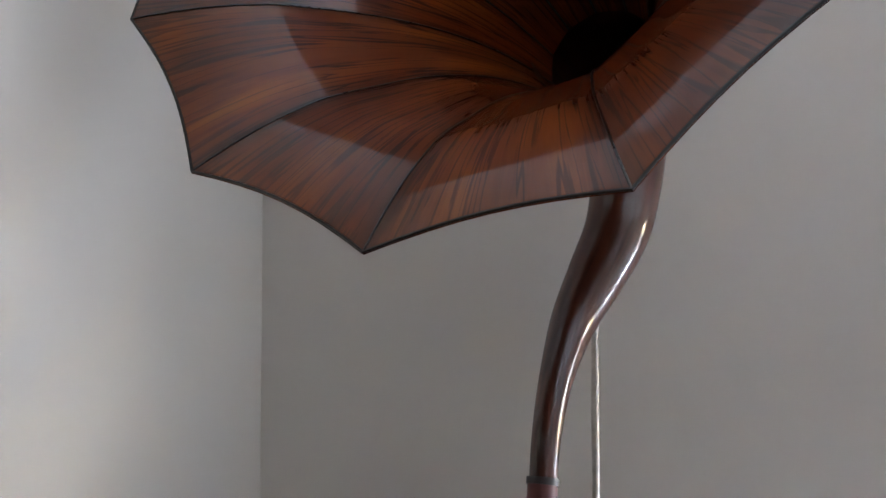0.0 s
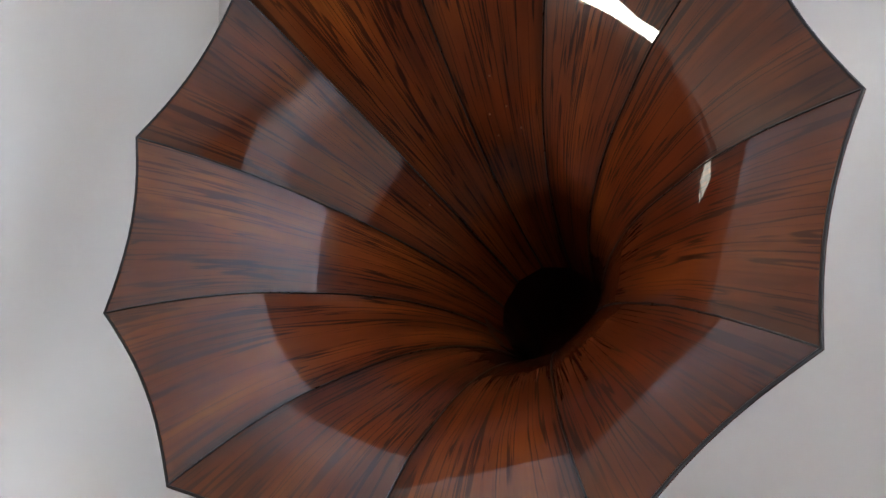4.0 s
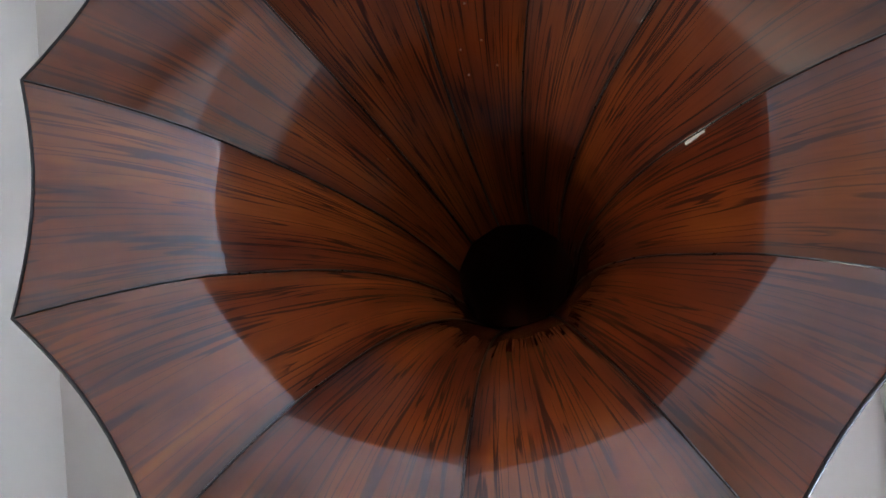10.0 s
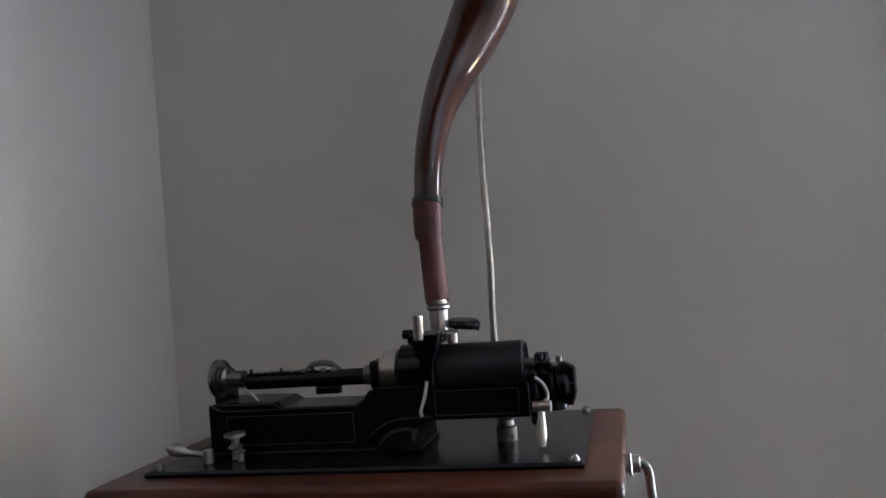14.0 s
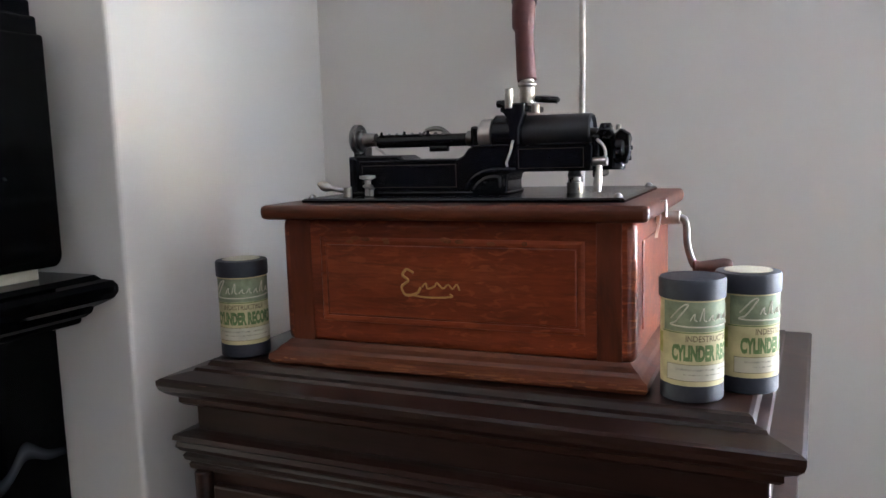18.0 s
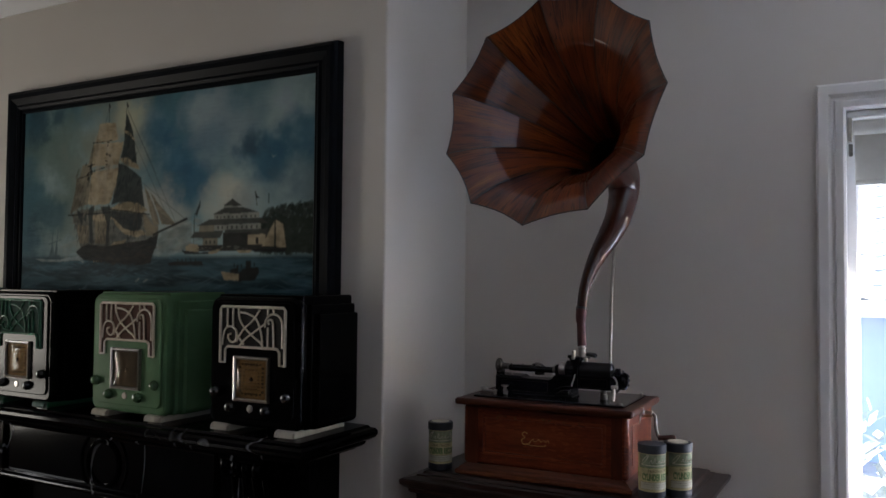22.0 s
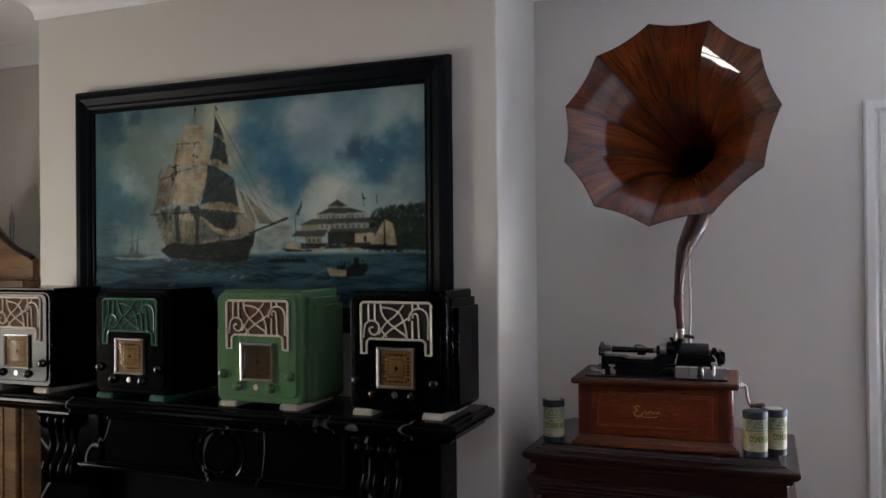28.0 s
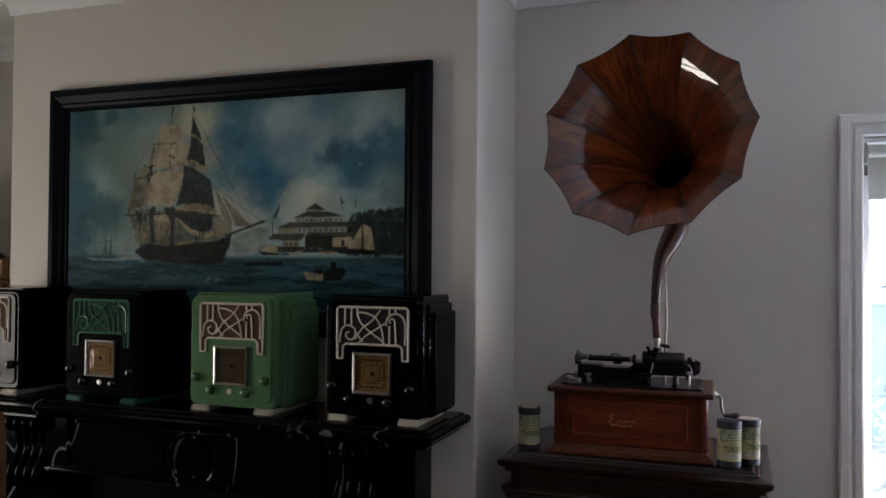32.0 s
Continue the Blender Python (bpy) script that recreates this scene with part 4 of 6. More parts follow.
part("clamp_screw", rod(0.0042, (0.041, 0.096, 0.2995), (0.050, 0.096, 0.2995), 12), IRON, car)
part("lift_post", rod(0.0048, (0.0835, 0.106, 0.288), (0.0835, 0.106, 0.298), 14), NICKEL, car)
part("lift_lever", tube([(0.0620, 0.087, 0.258), (0.0600, 0.083, 0.245), (0.0560, 0.080, 0.233), (0.0575, 0.079, 0.229)], 0.0016, 8), NICKEL, car)
part("sound_tube", lathe([(0.008, 0), (0.009, 0.004), (0.009, 0.018), (0.011, 0.020), (0.011, 0.022), (0.0085, 0.024), (0.008, 0.030)], 20, m=pose(0.070, 0.118, 0.300)), NICKEL, car)
# start lever and belt screw on the plate
part("start_lever", tube(smooth_line([(-0.145, 0.072, 0.203), (-0.155, 0.068, 0.205), (-0.170, 0.064, 0.209), (-0.181, 0.062, 0.213)], 4), [0.003] * 4 + [0.003] * 3 + [0.005, 0.0065, 0.0065, 0.006, 0.004, 0.002], 10), NICKEL, phono)
part("lever_post", rod(0.005, (-0.144, 0.070, 0.196), (-0.144, 0.070, 0.208), 14), NICKEL, phono)
part("belt_screw", lathe([(0.004, 0.197), (0.004, 0.206), (0.007, 0.208), (0.004, 0.211), (0.004, 0.216), (0.010, 0.218), (0.010, 0.221), (0, 0.222)], 18, m=pose(-0.1205, 0.078, 0)), NICKEL, phono)
part("fine_screw", lathe([(0.003, 0.197), (0.003, 0.204), (0.005, 0.206), (0, 0.209)], 14, m=pose(-0.112, 0.070, 0)), NICKEL, phono)
# crank on the right side
crank = part("crank", tube(smooth_line([(W2 - 0.016, 0.150, 0.166), (W2 + 0.010, 0.150, 0.166), (W2 + 0.018, 0.149, 0.160), (W2 + 0.020, 0.146, 0.136), (W2 + 0.026, 0.144, 0.116), (W2 + 0.030, 0.143, 0.112)], 5), 0.0042, 10), STEEL, phono, "dull steel winding crank")
part("crank_collar", rod(0.008, (W2 - 0.014, 0.150, 0.166), (W2 + 0.012, 0.150, 0.166)), NICKEL, crank)
part("crank_handle", lathe([(0, 0), (0.006, 0), (0.007, 0.003), (0.0055, 0.007), (0.0075, 0.022), (0.0090, 0.033), (0.0080, 0.039), (0.005, 0.042), (0, 0.042)], 18, m=pose(W2 + 0.027, 0.142, 0.112, 0, 88)), KNOBW, crank, "turned dark wood handle")
hook = part("lid_hook", tube([(W2 - 0.012, 0.090, 0.186), (W2 - 0.004, 0.088, 0.188), (W2 - 0.002, 0.088, 0.172), (W2 - 0.006, 0.090, 0.150)], 0.0015, 8), NICKEL, phono)
part("hook_tail", tube([(W2 - 0.004, 0.088, 0.188), (W2 + 0.004, 0.088, 0.190), (W2 + 0.004, 0.088, 0.172)], 0.0014, 8), NICKEL, hook)
# crane rod that carries the horn
part("bed_leg", lathe([(0.0095, 0.196), (0.0095, 0.208), (0.0075, 0.2095), (0.0075, 0.214), (0.0088, 0.2155), (0.0075, 0.219), (0.0075, 0.226), (0, 0.226)], 20, m=pose(0.1225, 0.128, 0)), STEEL, phono)
part("crane_bracket", block(0.070, 0.094, D - 0.022, D + 0.050, 0.120, 0.132, 0.003), IRON, phono)
part("crane_rod", tube(smooth_line([(0.082, D + 0.042, 0.118), (0.083, D + 0.044, 0.285), (0.086, D + 0.038, 0.36), (0.085, D + 0.044, 0.43), (0.083, D + 0.062, 0.49), (0.080, D + 0.088, 0.55), (0.082, D + 0.102, 0.62), (0.100, D + 0.095, 0.69), (0.116, D + 0.070, 0.735)], 8), 0.0045, 12), NICKEL, phono, "thin nickel crane rod")

# ---- horn ----
HC = Vector((-0.156, 0.4425, 2.0126))
HN = Vector((-0.138, -0.967, 0.213)).normalized()
E1 = Vector((0, 0, 1)).cross(HN).normalized()
E2 = HN.cross(E1)
HM = Matrix((( *E1, ), ( *E2, ), ( *HN, ))).transposed().to_4x4()
HM.translation = HC
horn = thing("phonograph_horn", HM, "glossy wood-grained phonograph horn with eleven petals", "horn")
STEP, PHASE, RIM_R, SAG = 2 * math.pi / 11, radians(101.0), 0.2885, 0.011
PROFILE = [(0.0, 0.2885), (0.012, 0.264), (0.030, 0.233), (0.050, 0.2065), (0.065, 0.190), (0.098, 0.163), (0.125, 0.142), (0.150, 0.124), (0.172, 0.110), (0.200, 0.094), (0.235, 0.078), (0.265, 0.067), (0.290, 0.060), (0.312, 0.0545)]


def throat_shift(d):
    """The bell leans to the elbow deep inside."""
    w = max(0.0, d - 0.12) / 0.192
    return 0.013 * w ** 1.5, -0.019 * w ** 1.5


def petal_mesh(turn):
    """One tapering stave of the bell between two seams, with its thickness; grain fans out along it."""
    own = bmesh.new()
    lay = own.loops.layers.uv.new("UVMap")
    na, nr = 8, 26
    fine = smooth_line([(d, r) for d, r in PROFILE], 4)
    grid = {}
    for side in (0, 1):
        for i in range(nr + 1):
            for j in range(na + 1):
                a = -1 + 2 * j / na
                u = i / nr
                k = min(len(fine) - 1.001, u * (len(fine) - 1))
                d0, r0 = fine[int(k)] + (fine[int(k) + 1] - fine[int(k)]) * (k - int(k))
                ang = STEP / 2 * a
                chord = math.cos(STEP / 2) / math.cos(ang)
                r = r0 * (0.25 + 0.75 * chord)
                inset = SAG * (1 - a * a) * max(0.0, 1 - u * 3.0)
                r -= inset - side * 0.0016
                d = d0 + inset * 0.35 + side * 0.0014
                sx, sy = throat_shift(d)
                grid[side, i, j] = (own.verts.new((r * math.cos(turn + ang) + sx, r * math.sin(turn + ang) + sy, -d)), (ang * 0.17, (d0 * d0 + (0.29 - r0) ** 2) ** 0.5 * 1.05))
    quads = []
    for side in (0, 1):
        for i in range(nr):
            for j in range(na):
                quads.append([(side, i, j), (side, i, j + 1), (side, i + 1, j + 1), (side, i + 1, j)])
    for i in range(nr):
        for j in (0, na):
            quads.append([(0, i, j), (1, i, j), (1, i + 1, j), (0, i + 1, j)])
    for j in range(na):
        quads.append([(0, 0, j), (0, 0, j + 1), (1, 0, j + 1), (1, 0, j)])
    for q in quads:
        f = own.faces.new([grid[k][0] for k in q])
        for loop, k in zip(f.loops, q):
            loop[lay].uv = grid[k][1]
    bmesh.ops.recalc_face_normals(own, faces=own.faces)
    return own


NIB = surface("lacquer_nib", (0.20, 0.09, 0.05), 0.12, vary=0.2, coat=1.0)
SEAM = surface("dark_seam_lacquer", (0.012, 0.006, 0.005), 0.3, vary=0.2, coat=0.5)
seam_line = smooth_line([(d, r) for d, r in PROFILE], 3)
for k in range(11):
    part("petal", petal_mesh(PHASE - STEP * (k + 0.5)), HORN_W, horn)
    a = PHASE - STEP * k
    pts = [((r - 0.0002) * math.cos(a) + throat_shift(d)[0], (r - 0.0002) * math.sin(a) + throat_shift(d)[1], -d) for d, r in seam_line]
    part("seam", tube(pts, 0.0008, 6), SEAM, horn)
edge = []
for k in range(11):
    for j in range(10):
        a = -1 + 2 * j / 10
        ang = STEP / 2 * a
        r = RIM_R * (0.25 + 0.75 * math.cos(STEP / 2) / math.cos(ang)) - SAG * (1 - a * a)
        th = PHASE - STEP * (k + 0.5) - ang
        edge.append((r * math.cos(th), r * math.sin(th), -SAG * (1 - a * a) * 0.35 - 0.0004))
part("rim", tube(edge, 0.0012, 6, closed=True), RIM, horn, "thin black rim edging")
for q in ((-0.1294, 0.5809, 2.1326), (-0.1181, 0.5993, 2.1088), (-0.1067, 0.6122, 2.0913), (-0.1298, 0.6206, 2.0886), (-0.1349, 0.6064, 2.1053), (-0.2040, 0.6434, 2.0321), (-0.2073, 0.6329, 2.0498)):
    part("lacquer_nib", lathe([(0, 0.0010), (0.0008, 0.0007), (0.0012, 0.0)], 10, m=Matrix.Translation(HM.inverted() @ Vector(q))), NIB, horn)
neck_world = [(-0.108, 0.708, 1.941, 0.0655), (-0.101, 0.748, 1.930, 0.0590), (-0.096, 0.795, 1.913, 0.0530), (-0.093, 0.838, 1.887, 0.0470), (-0.092, 0.850, 1.850, 0.0415), (-0.092, 0.828, 1.810, 0.0375), (-0.097, 0.799, 1.765, 0.0340),
              (-0.116, 0.786, 1.720, 0.0300), (-0.135, 0.757, 1.672, 0.0232), (-0.142, 0.707, 1.622, 0.0165), (-0.144, 0.673, 1.575, 0.0136), (-0.145, 0.660, 1.530, 0.0125)]
inv = HM.inverted()
path = smooth_line([(*(inv @ Vector(q[:3])), q[3]) for q in neck_world], 7)
neck = tube(path, [q[3] for q in path], 22, uv=True, caps=False)
tube(path, [q[3] - 0.004 for q in path], 22, bm=neck, uv=True, caps=False)
part("neck", neck, NECK_W, horn, "dark glossy curved wooden neck")
low = [inv @ Vector(q) for q in ((-0.145, 0.660, 1.536), (-0.145, 0.657, 1.522), (-0.144, 0.653, 1.505), (-0.143, 0.652, 1.500), (-0.139, 0.646, 1.450), (-0.138, 0.645, 1.444))]
part("connector_hose", tube(low, [0.0132, 0.0136, 0.0130, 0.0106, 0.0112, 0.0112], 20), RUBBER, horn, "dark red rubber connector")
part("neck_ferrule", tube([inv @ Vector((-0.145, 0.660, 1.533)), inv @ Vector((-0.145, 0.662, 1.539))], 0.0148, 20), RIM, horn)


# ---- record tins ----
def bend(bm, radius, turn=0.0):
    """Wraps flat artwork in the x-z plane round a tin."""
    for v in bm.verts:
        a = v.co.x / radius + radians(turn)
        rr = radius - v.co.y
        v.co = (rr * math.sin(a), -rr * math.cos(a), v.co.z)
    return bm


def patch(x0, x1, z0, z1, y=0.0):
    own = bmesh.new()
    n = max(1, int((x1 - x0) / 0.004))
    lo = [own.verts.new((x0 + (x1 - x0) * k / n, y, z0)) for k in range(n + 1)]
    hi = [own.verts.new((x0 + (x1 - x0) * k / n, y, z1)) for k in range(n + 1)]
    for k in range(n):
        own.faces.new((lo[k], lo[k + 1], hi[k + 1], hi[k]))
    return own


def record_tin(x, y, turn, label, pale_top, rz=0.0):
    """A card record tube with a paper label, dark lid and dark foot."""
    R = 0.0303
    tin = thing("record_tin", pose(x, y, 1.1182, 0, 0, rz), label, "record tin", "cylinder record tins on the cabinet")
    part("foot", lathe([(0, 0), (R - 0.001, 0), (R + 0.0004, 0.0015), (R + 0.0004, 0.0165), (R, 0.017), (0, 0.017)], 40), CARD, tin)
    tube_body = part("label_paper", lathe([(R, 0.0165), (R, 0.103)], 48), PAPER, tin, "faded cream paper label")
    lid = part("lid", lathe([(R + 0.0006, 0.101), (R + 0.0018, 0.1015), (R + 0.0020, 0.118), (R + 0.0008, 0.1205), (R - 0.004, 0.1212), (0, 0.1212)], 40), CARD, tin, "blue-black card lid")
    if pale_top:
        part("lid_slip", lathe([(0.0, 0.1222), (0.0225, 0.1221), (0.0235, 0.1214)], 28), PAPER2, lid)
    r = R + 0.00025
    band = patch(-0.047, 0.050, 0.0705, 0.0995)
    part("printed_band", bend(band, r, turn), GREY_INK, tube_body)
    part("band_edge", bend(patch(-0.049, 0.052, 0.0690, 0.0700, -0.0002), r, turn), GREEN_INK, tube_body)
    sw = tube(smooth_line([(-0.037, -0.0003, 0.083), (-0.026, -0.0003, 0.095), (-0.020, -0.0003, 0.097), (-0.025, -0.0003, 0.089), (-0.032, -0.0003, 0.080), (-0.037, -0.0003, 0.0765), (-0.010, -0.0003, 0.0755), (0.022, -0.0003, 0.0760), (0.044, -0.0003, 0.0775)], 5), 0.0008, 6)
    for k in range(7):
        top, x = (0.0880, 0.0930, 0.0865, 0.0872, 0.0862, 0.0935, 0.0868)[k], -0.018 + 0.0088 * k
        tube(smooth_line([(x, -0.0003, 0.0815), (x + 0.003, -0.0003, top - 0.001), (x + 0.0045, -0.0003, top), (x + 0.004, -0.0003, 0.0830), (x + 0.0065, -0.0003, 0.0812)], 3), 0.0006, 5, bm=sw)
    part("white_flourish", bend(sw, r, turn), PAPER2, tube_body)
    for word, w, h, z, ink, bold in (("INDESTRUCTIBLE", 0.052, 0.0062, 0.0640, BROWN_INK, 0.0002), ("CYLINDER RECORD", 0.080, 0.0165, 0.0498, GREEN_INK, 0.0009)):
        own = lettering(word, 0.015, bold=bold)
        xs, zs = [v.co.x for v in own.verts], [v.co.z for v in own.verts]
        sx, sz = w / (max(xs) - min(xs)), h / (max(zs) - min(zs))
        fit = Matrix.Translation((0.004, -0.0003, z)) @ Matrix.Diagonal((sx, 1, sz, 1)) @ Matrix.Translation((-(max(xs) + min(xs)) / 2, 0, -(max(zs) + min(zs)) / 2))
        bmesh.ops.subdivide_edges(own, edges=[e for e in own.edges if e.calc_length() > 0.003], cuts=2)
        part("printed_word", bend(turned(own, fit), r, turn), ink, tube_body)
    part("printed_block", bend(patch(-0.060, -0.049, 0.046, 0.067, -0.0002), r, turn), OLIVE_INK, tube_body)
    part("title_slip", bend(patch(-0.042, 0.048, 0.022, 0.0385, -0.0002), r, turn), PAPER2, tube_body)
    for x0, x1, z0, z1 in ((-0.042, 0.048, 0.0380, 0.0385), (-0.042, 0.048, 0.0220, 0.0225), (-0.042, -0.0415, 0.0225, 0.0380)):
        part("slip_border", bend(patch(x0, x1, z0, z1, -0.0004), r, turn), BROWN_INK, tube_body)
    part("title_print", bend(patch(-0.032, 0.030, 0.0325, 0.0343, -0.0005), r, turn), FAINT_INK, tube_body)
    part("title_print", bend(patch(-0.024, 0.036, 0.0278, 0.0290, -0.0005), r, turn), FAINT_INK, tube_body)
    return tin


record_tin(0.0585, 0.5585, 38, "cream and green record tin with a dark lid", False)
record_tin(0.1065, 0.6050, 60, "cream and green record tin with a paper slip on its lid", True)
record_tin(-0.4900, 0.5550, 30, "faded record tin with a paper slip on its lid", True)


# ---- black marble fireplace ----
MX0, MX1, SH = -2.395, -0.672, 1.222
mantel = thing("fireplace", pose(0, 0, 0), "black marble fireplace surround with pale veins", "fireplace")
part("mantel_shelf", edge_mould(MX0, MX1, 0.205, BREAST_Y - 0.020,
     [(-0.03, 1.168), (-0.012, 1.168), (-0.006, 1.173), (-0.004, 1.180), (0.004, 1.184), (0.014, 1.190), (0.018, 1.198), (0.018, 1.206), (0.014, 1.213), (0.004, 1.216), (0.002, 1.2185), (-0.001, 1.222)]), MARBLE, mantel, smooth=False)
part("bed_mould", block(MX0 + 0.05, MX1 - 0.05, 0.275, BREAST_Y - 0.002, 1.150, 1.169, 0.006), MARBLE, mantel)
part("frieze", block(-2.16, -0.92, 0.345, BREAST_Y - 0.002, 0.955, 1.151, 0.003), MARBLE, mantel, smooth=False)
part("frieze_panel", frame_sweep(-1.98, -1.07, 0.985, 1.125, [(0.0, -0.346), (0.0, -0.336), (0.006, -0.333), (0.014, -0.338), (0.014, -0.346)]), MARBLE, mantel, smooth=False)
part("frieze_rail", block(-2.10, -0.98, 0.330, 0.348, 0.958, 0.972, 0.005), MARBLE, mantel)
ring = part("roundel", lathe([(0.060, 0), (0.0615, 0.007), (0.066, 0.010), (0.0705, 0.007), (0.072, 0)], 48, m=pose(-1.515, 0.345, 1.052, 90)), MARBLE, mantel)
part("roundel_rim", lathe([(0.094, 0), (0.096, 0.004), (0.100, 0.005), (0.103, 0)], 48, m=pose(-1.515, 0.345, 1.052, 90)), MARBLE, ring)
part("roundel_boss", lathe([(0.0, 0.0008), (0.030, 0.0007), (0.058, 0.0005)], 40, m=pose(-1.515, 0.345, 1.052, 90)), MARBLE, ring)
for x0, x1 in ((-2.295, -2.03), (-1.04, -0.775)):
    pil = part("pilaster", block(x0, x1, 0.375, BREAST_Y - 0.002, 0.0, 1.151, 0.003), MARBLE, mantel, smooth=False)
    part("pilaster_panel", frame_sweep(x0 + 0.045, x1 - 0.045, 0.16, 0.80, [(0.0, -0.376), (0.0, -0.366), (0.006, -0.363), (0.014, -0.376)]), MARBLE, pil, smooth=False)
    part("plinth", block(x0 - 0.015, x1 + 0.015, 0.355, BREAST_Y - 0.002, 0.0, 0.14, 0.006), MARBLE, pil)
    xc = -2.155 if x0 < -1.5 else -0.945
    corb = part("corbel", block(xc - 0.075, xc + 0.075, 0.300, 0.376, 1.128, 1.150, 0.005), MARBLE, mantel)
    for k in range(4):
        x = xc - 0.054 + 0.036 * k
        part("corbel_tongue", tube(smooth_line([(x, 0.312, 1.130), (x, 0.306, 1.112), (x, 0.314, 1.098), (x, 0.336, 1.090)], 4), [0.013] * 10 + [0.011, 0.009, 0.006], 10), MARBLE, corb)
        part("corbel_flute", tube(smooth_line([(x, 0.338, 1.092), (x, 0.350, 1.040), (x, 0.345, 1.000), (x, 0.322, 0.965), (x, 0.316, 0.935), (x, 0.330, 0.905), (x, 0.362, 0.890)], 5), [0.010] * 8 + [0.013] * 15 + [0.012, 0.011, 0.010, 0.009, 0.008, 0.007, 0.006, 0.005], 10), MARBLE, corb)
part("slip", frame_sweep(-2.03, -1.04, -0.6, 0.955, [(0.0, -0.40), (0.0, -0.37), (0.03, -0.36), (0.03, -0.40)]), MARBLE, mantel, smooth=False)
# A flat near-black block fills the opening.
part("firebox", block(-2.03, -1.04, 0.43, BREAST_Y - 0.003, 0.0, 0.955), surface("firebox_black", (0.003, 0.003, 0.003), 0.9, spec=0.05), mantel, smooth=False)


# ---- radios ----
GRILLE = [  # strokes of the grille in centimetres from its middle line and lower bar
    [(-8.1, 9.8), (-8.1, 5.0)], [(-6.2, 9.8), (-6.2, 5.0)],
    [(-9.7, 0.3), (-9.1, 3.8), (-7.2, 5.0), (-5.2, 4.1), (-5.1, 2.2), (-6.2, 1.1), (-7.5, 1.6), (-7.8, 2.8), (-6.8, 3.2)],
    [(-4.5, 9.9), (-4.2, 7.5), (-3.2, 5.6), (-1.5, 4.0), (0.8, 2.4), (2.6, 1.3), (3.4, 0.3)],
    [(-4.0, 8.6), (-1.4, 8.3), (1.2, 7.0), (2.8, 3.8), (3.4, 0.3)],
    [(2.4, 9.3), (-0.1, 6.4), (-2.7, 4.5), (-5.2, 1.3)], [(3.7, 5.8), (1.2, 4.2), (-2.0, 2.2), (-4.0, 0.3)], [(-5.0, 3.2), (-2.7, 0.6)],
    [(4.0, 5.1), (4.4, 7.0), (6.0, 8.3), (8.2, 8.0), (9.5, 5.8), (9.5, 0.2)], [(5.3, 5.8), (5.0, 6.7), (6.0, 7.0), (6.6, 5.8), (6.9, 0.2)],
    [(5.0, 5.1), (5.0, 0.2)], [(5.0, 9.6), (5.0, 8.1)], [(6.6, 9.6), (6.9, 8.3)],
]


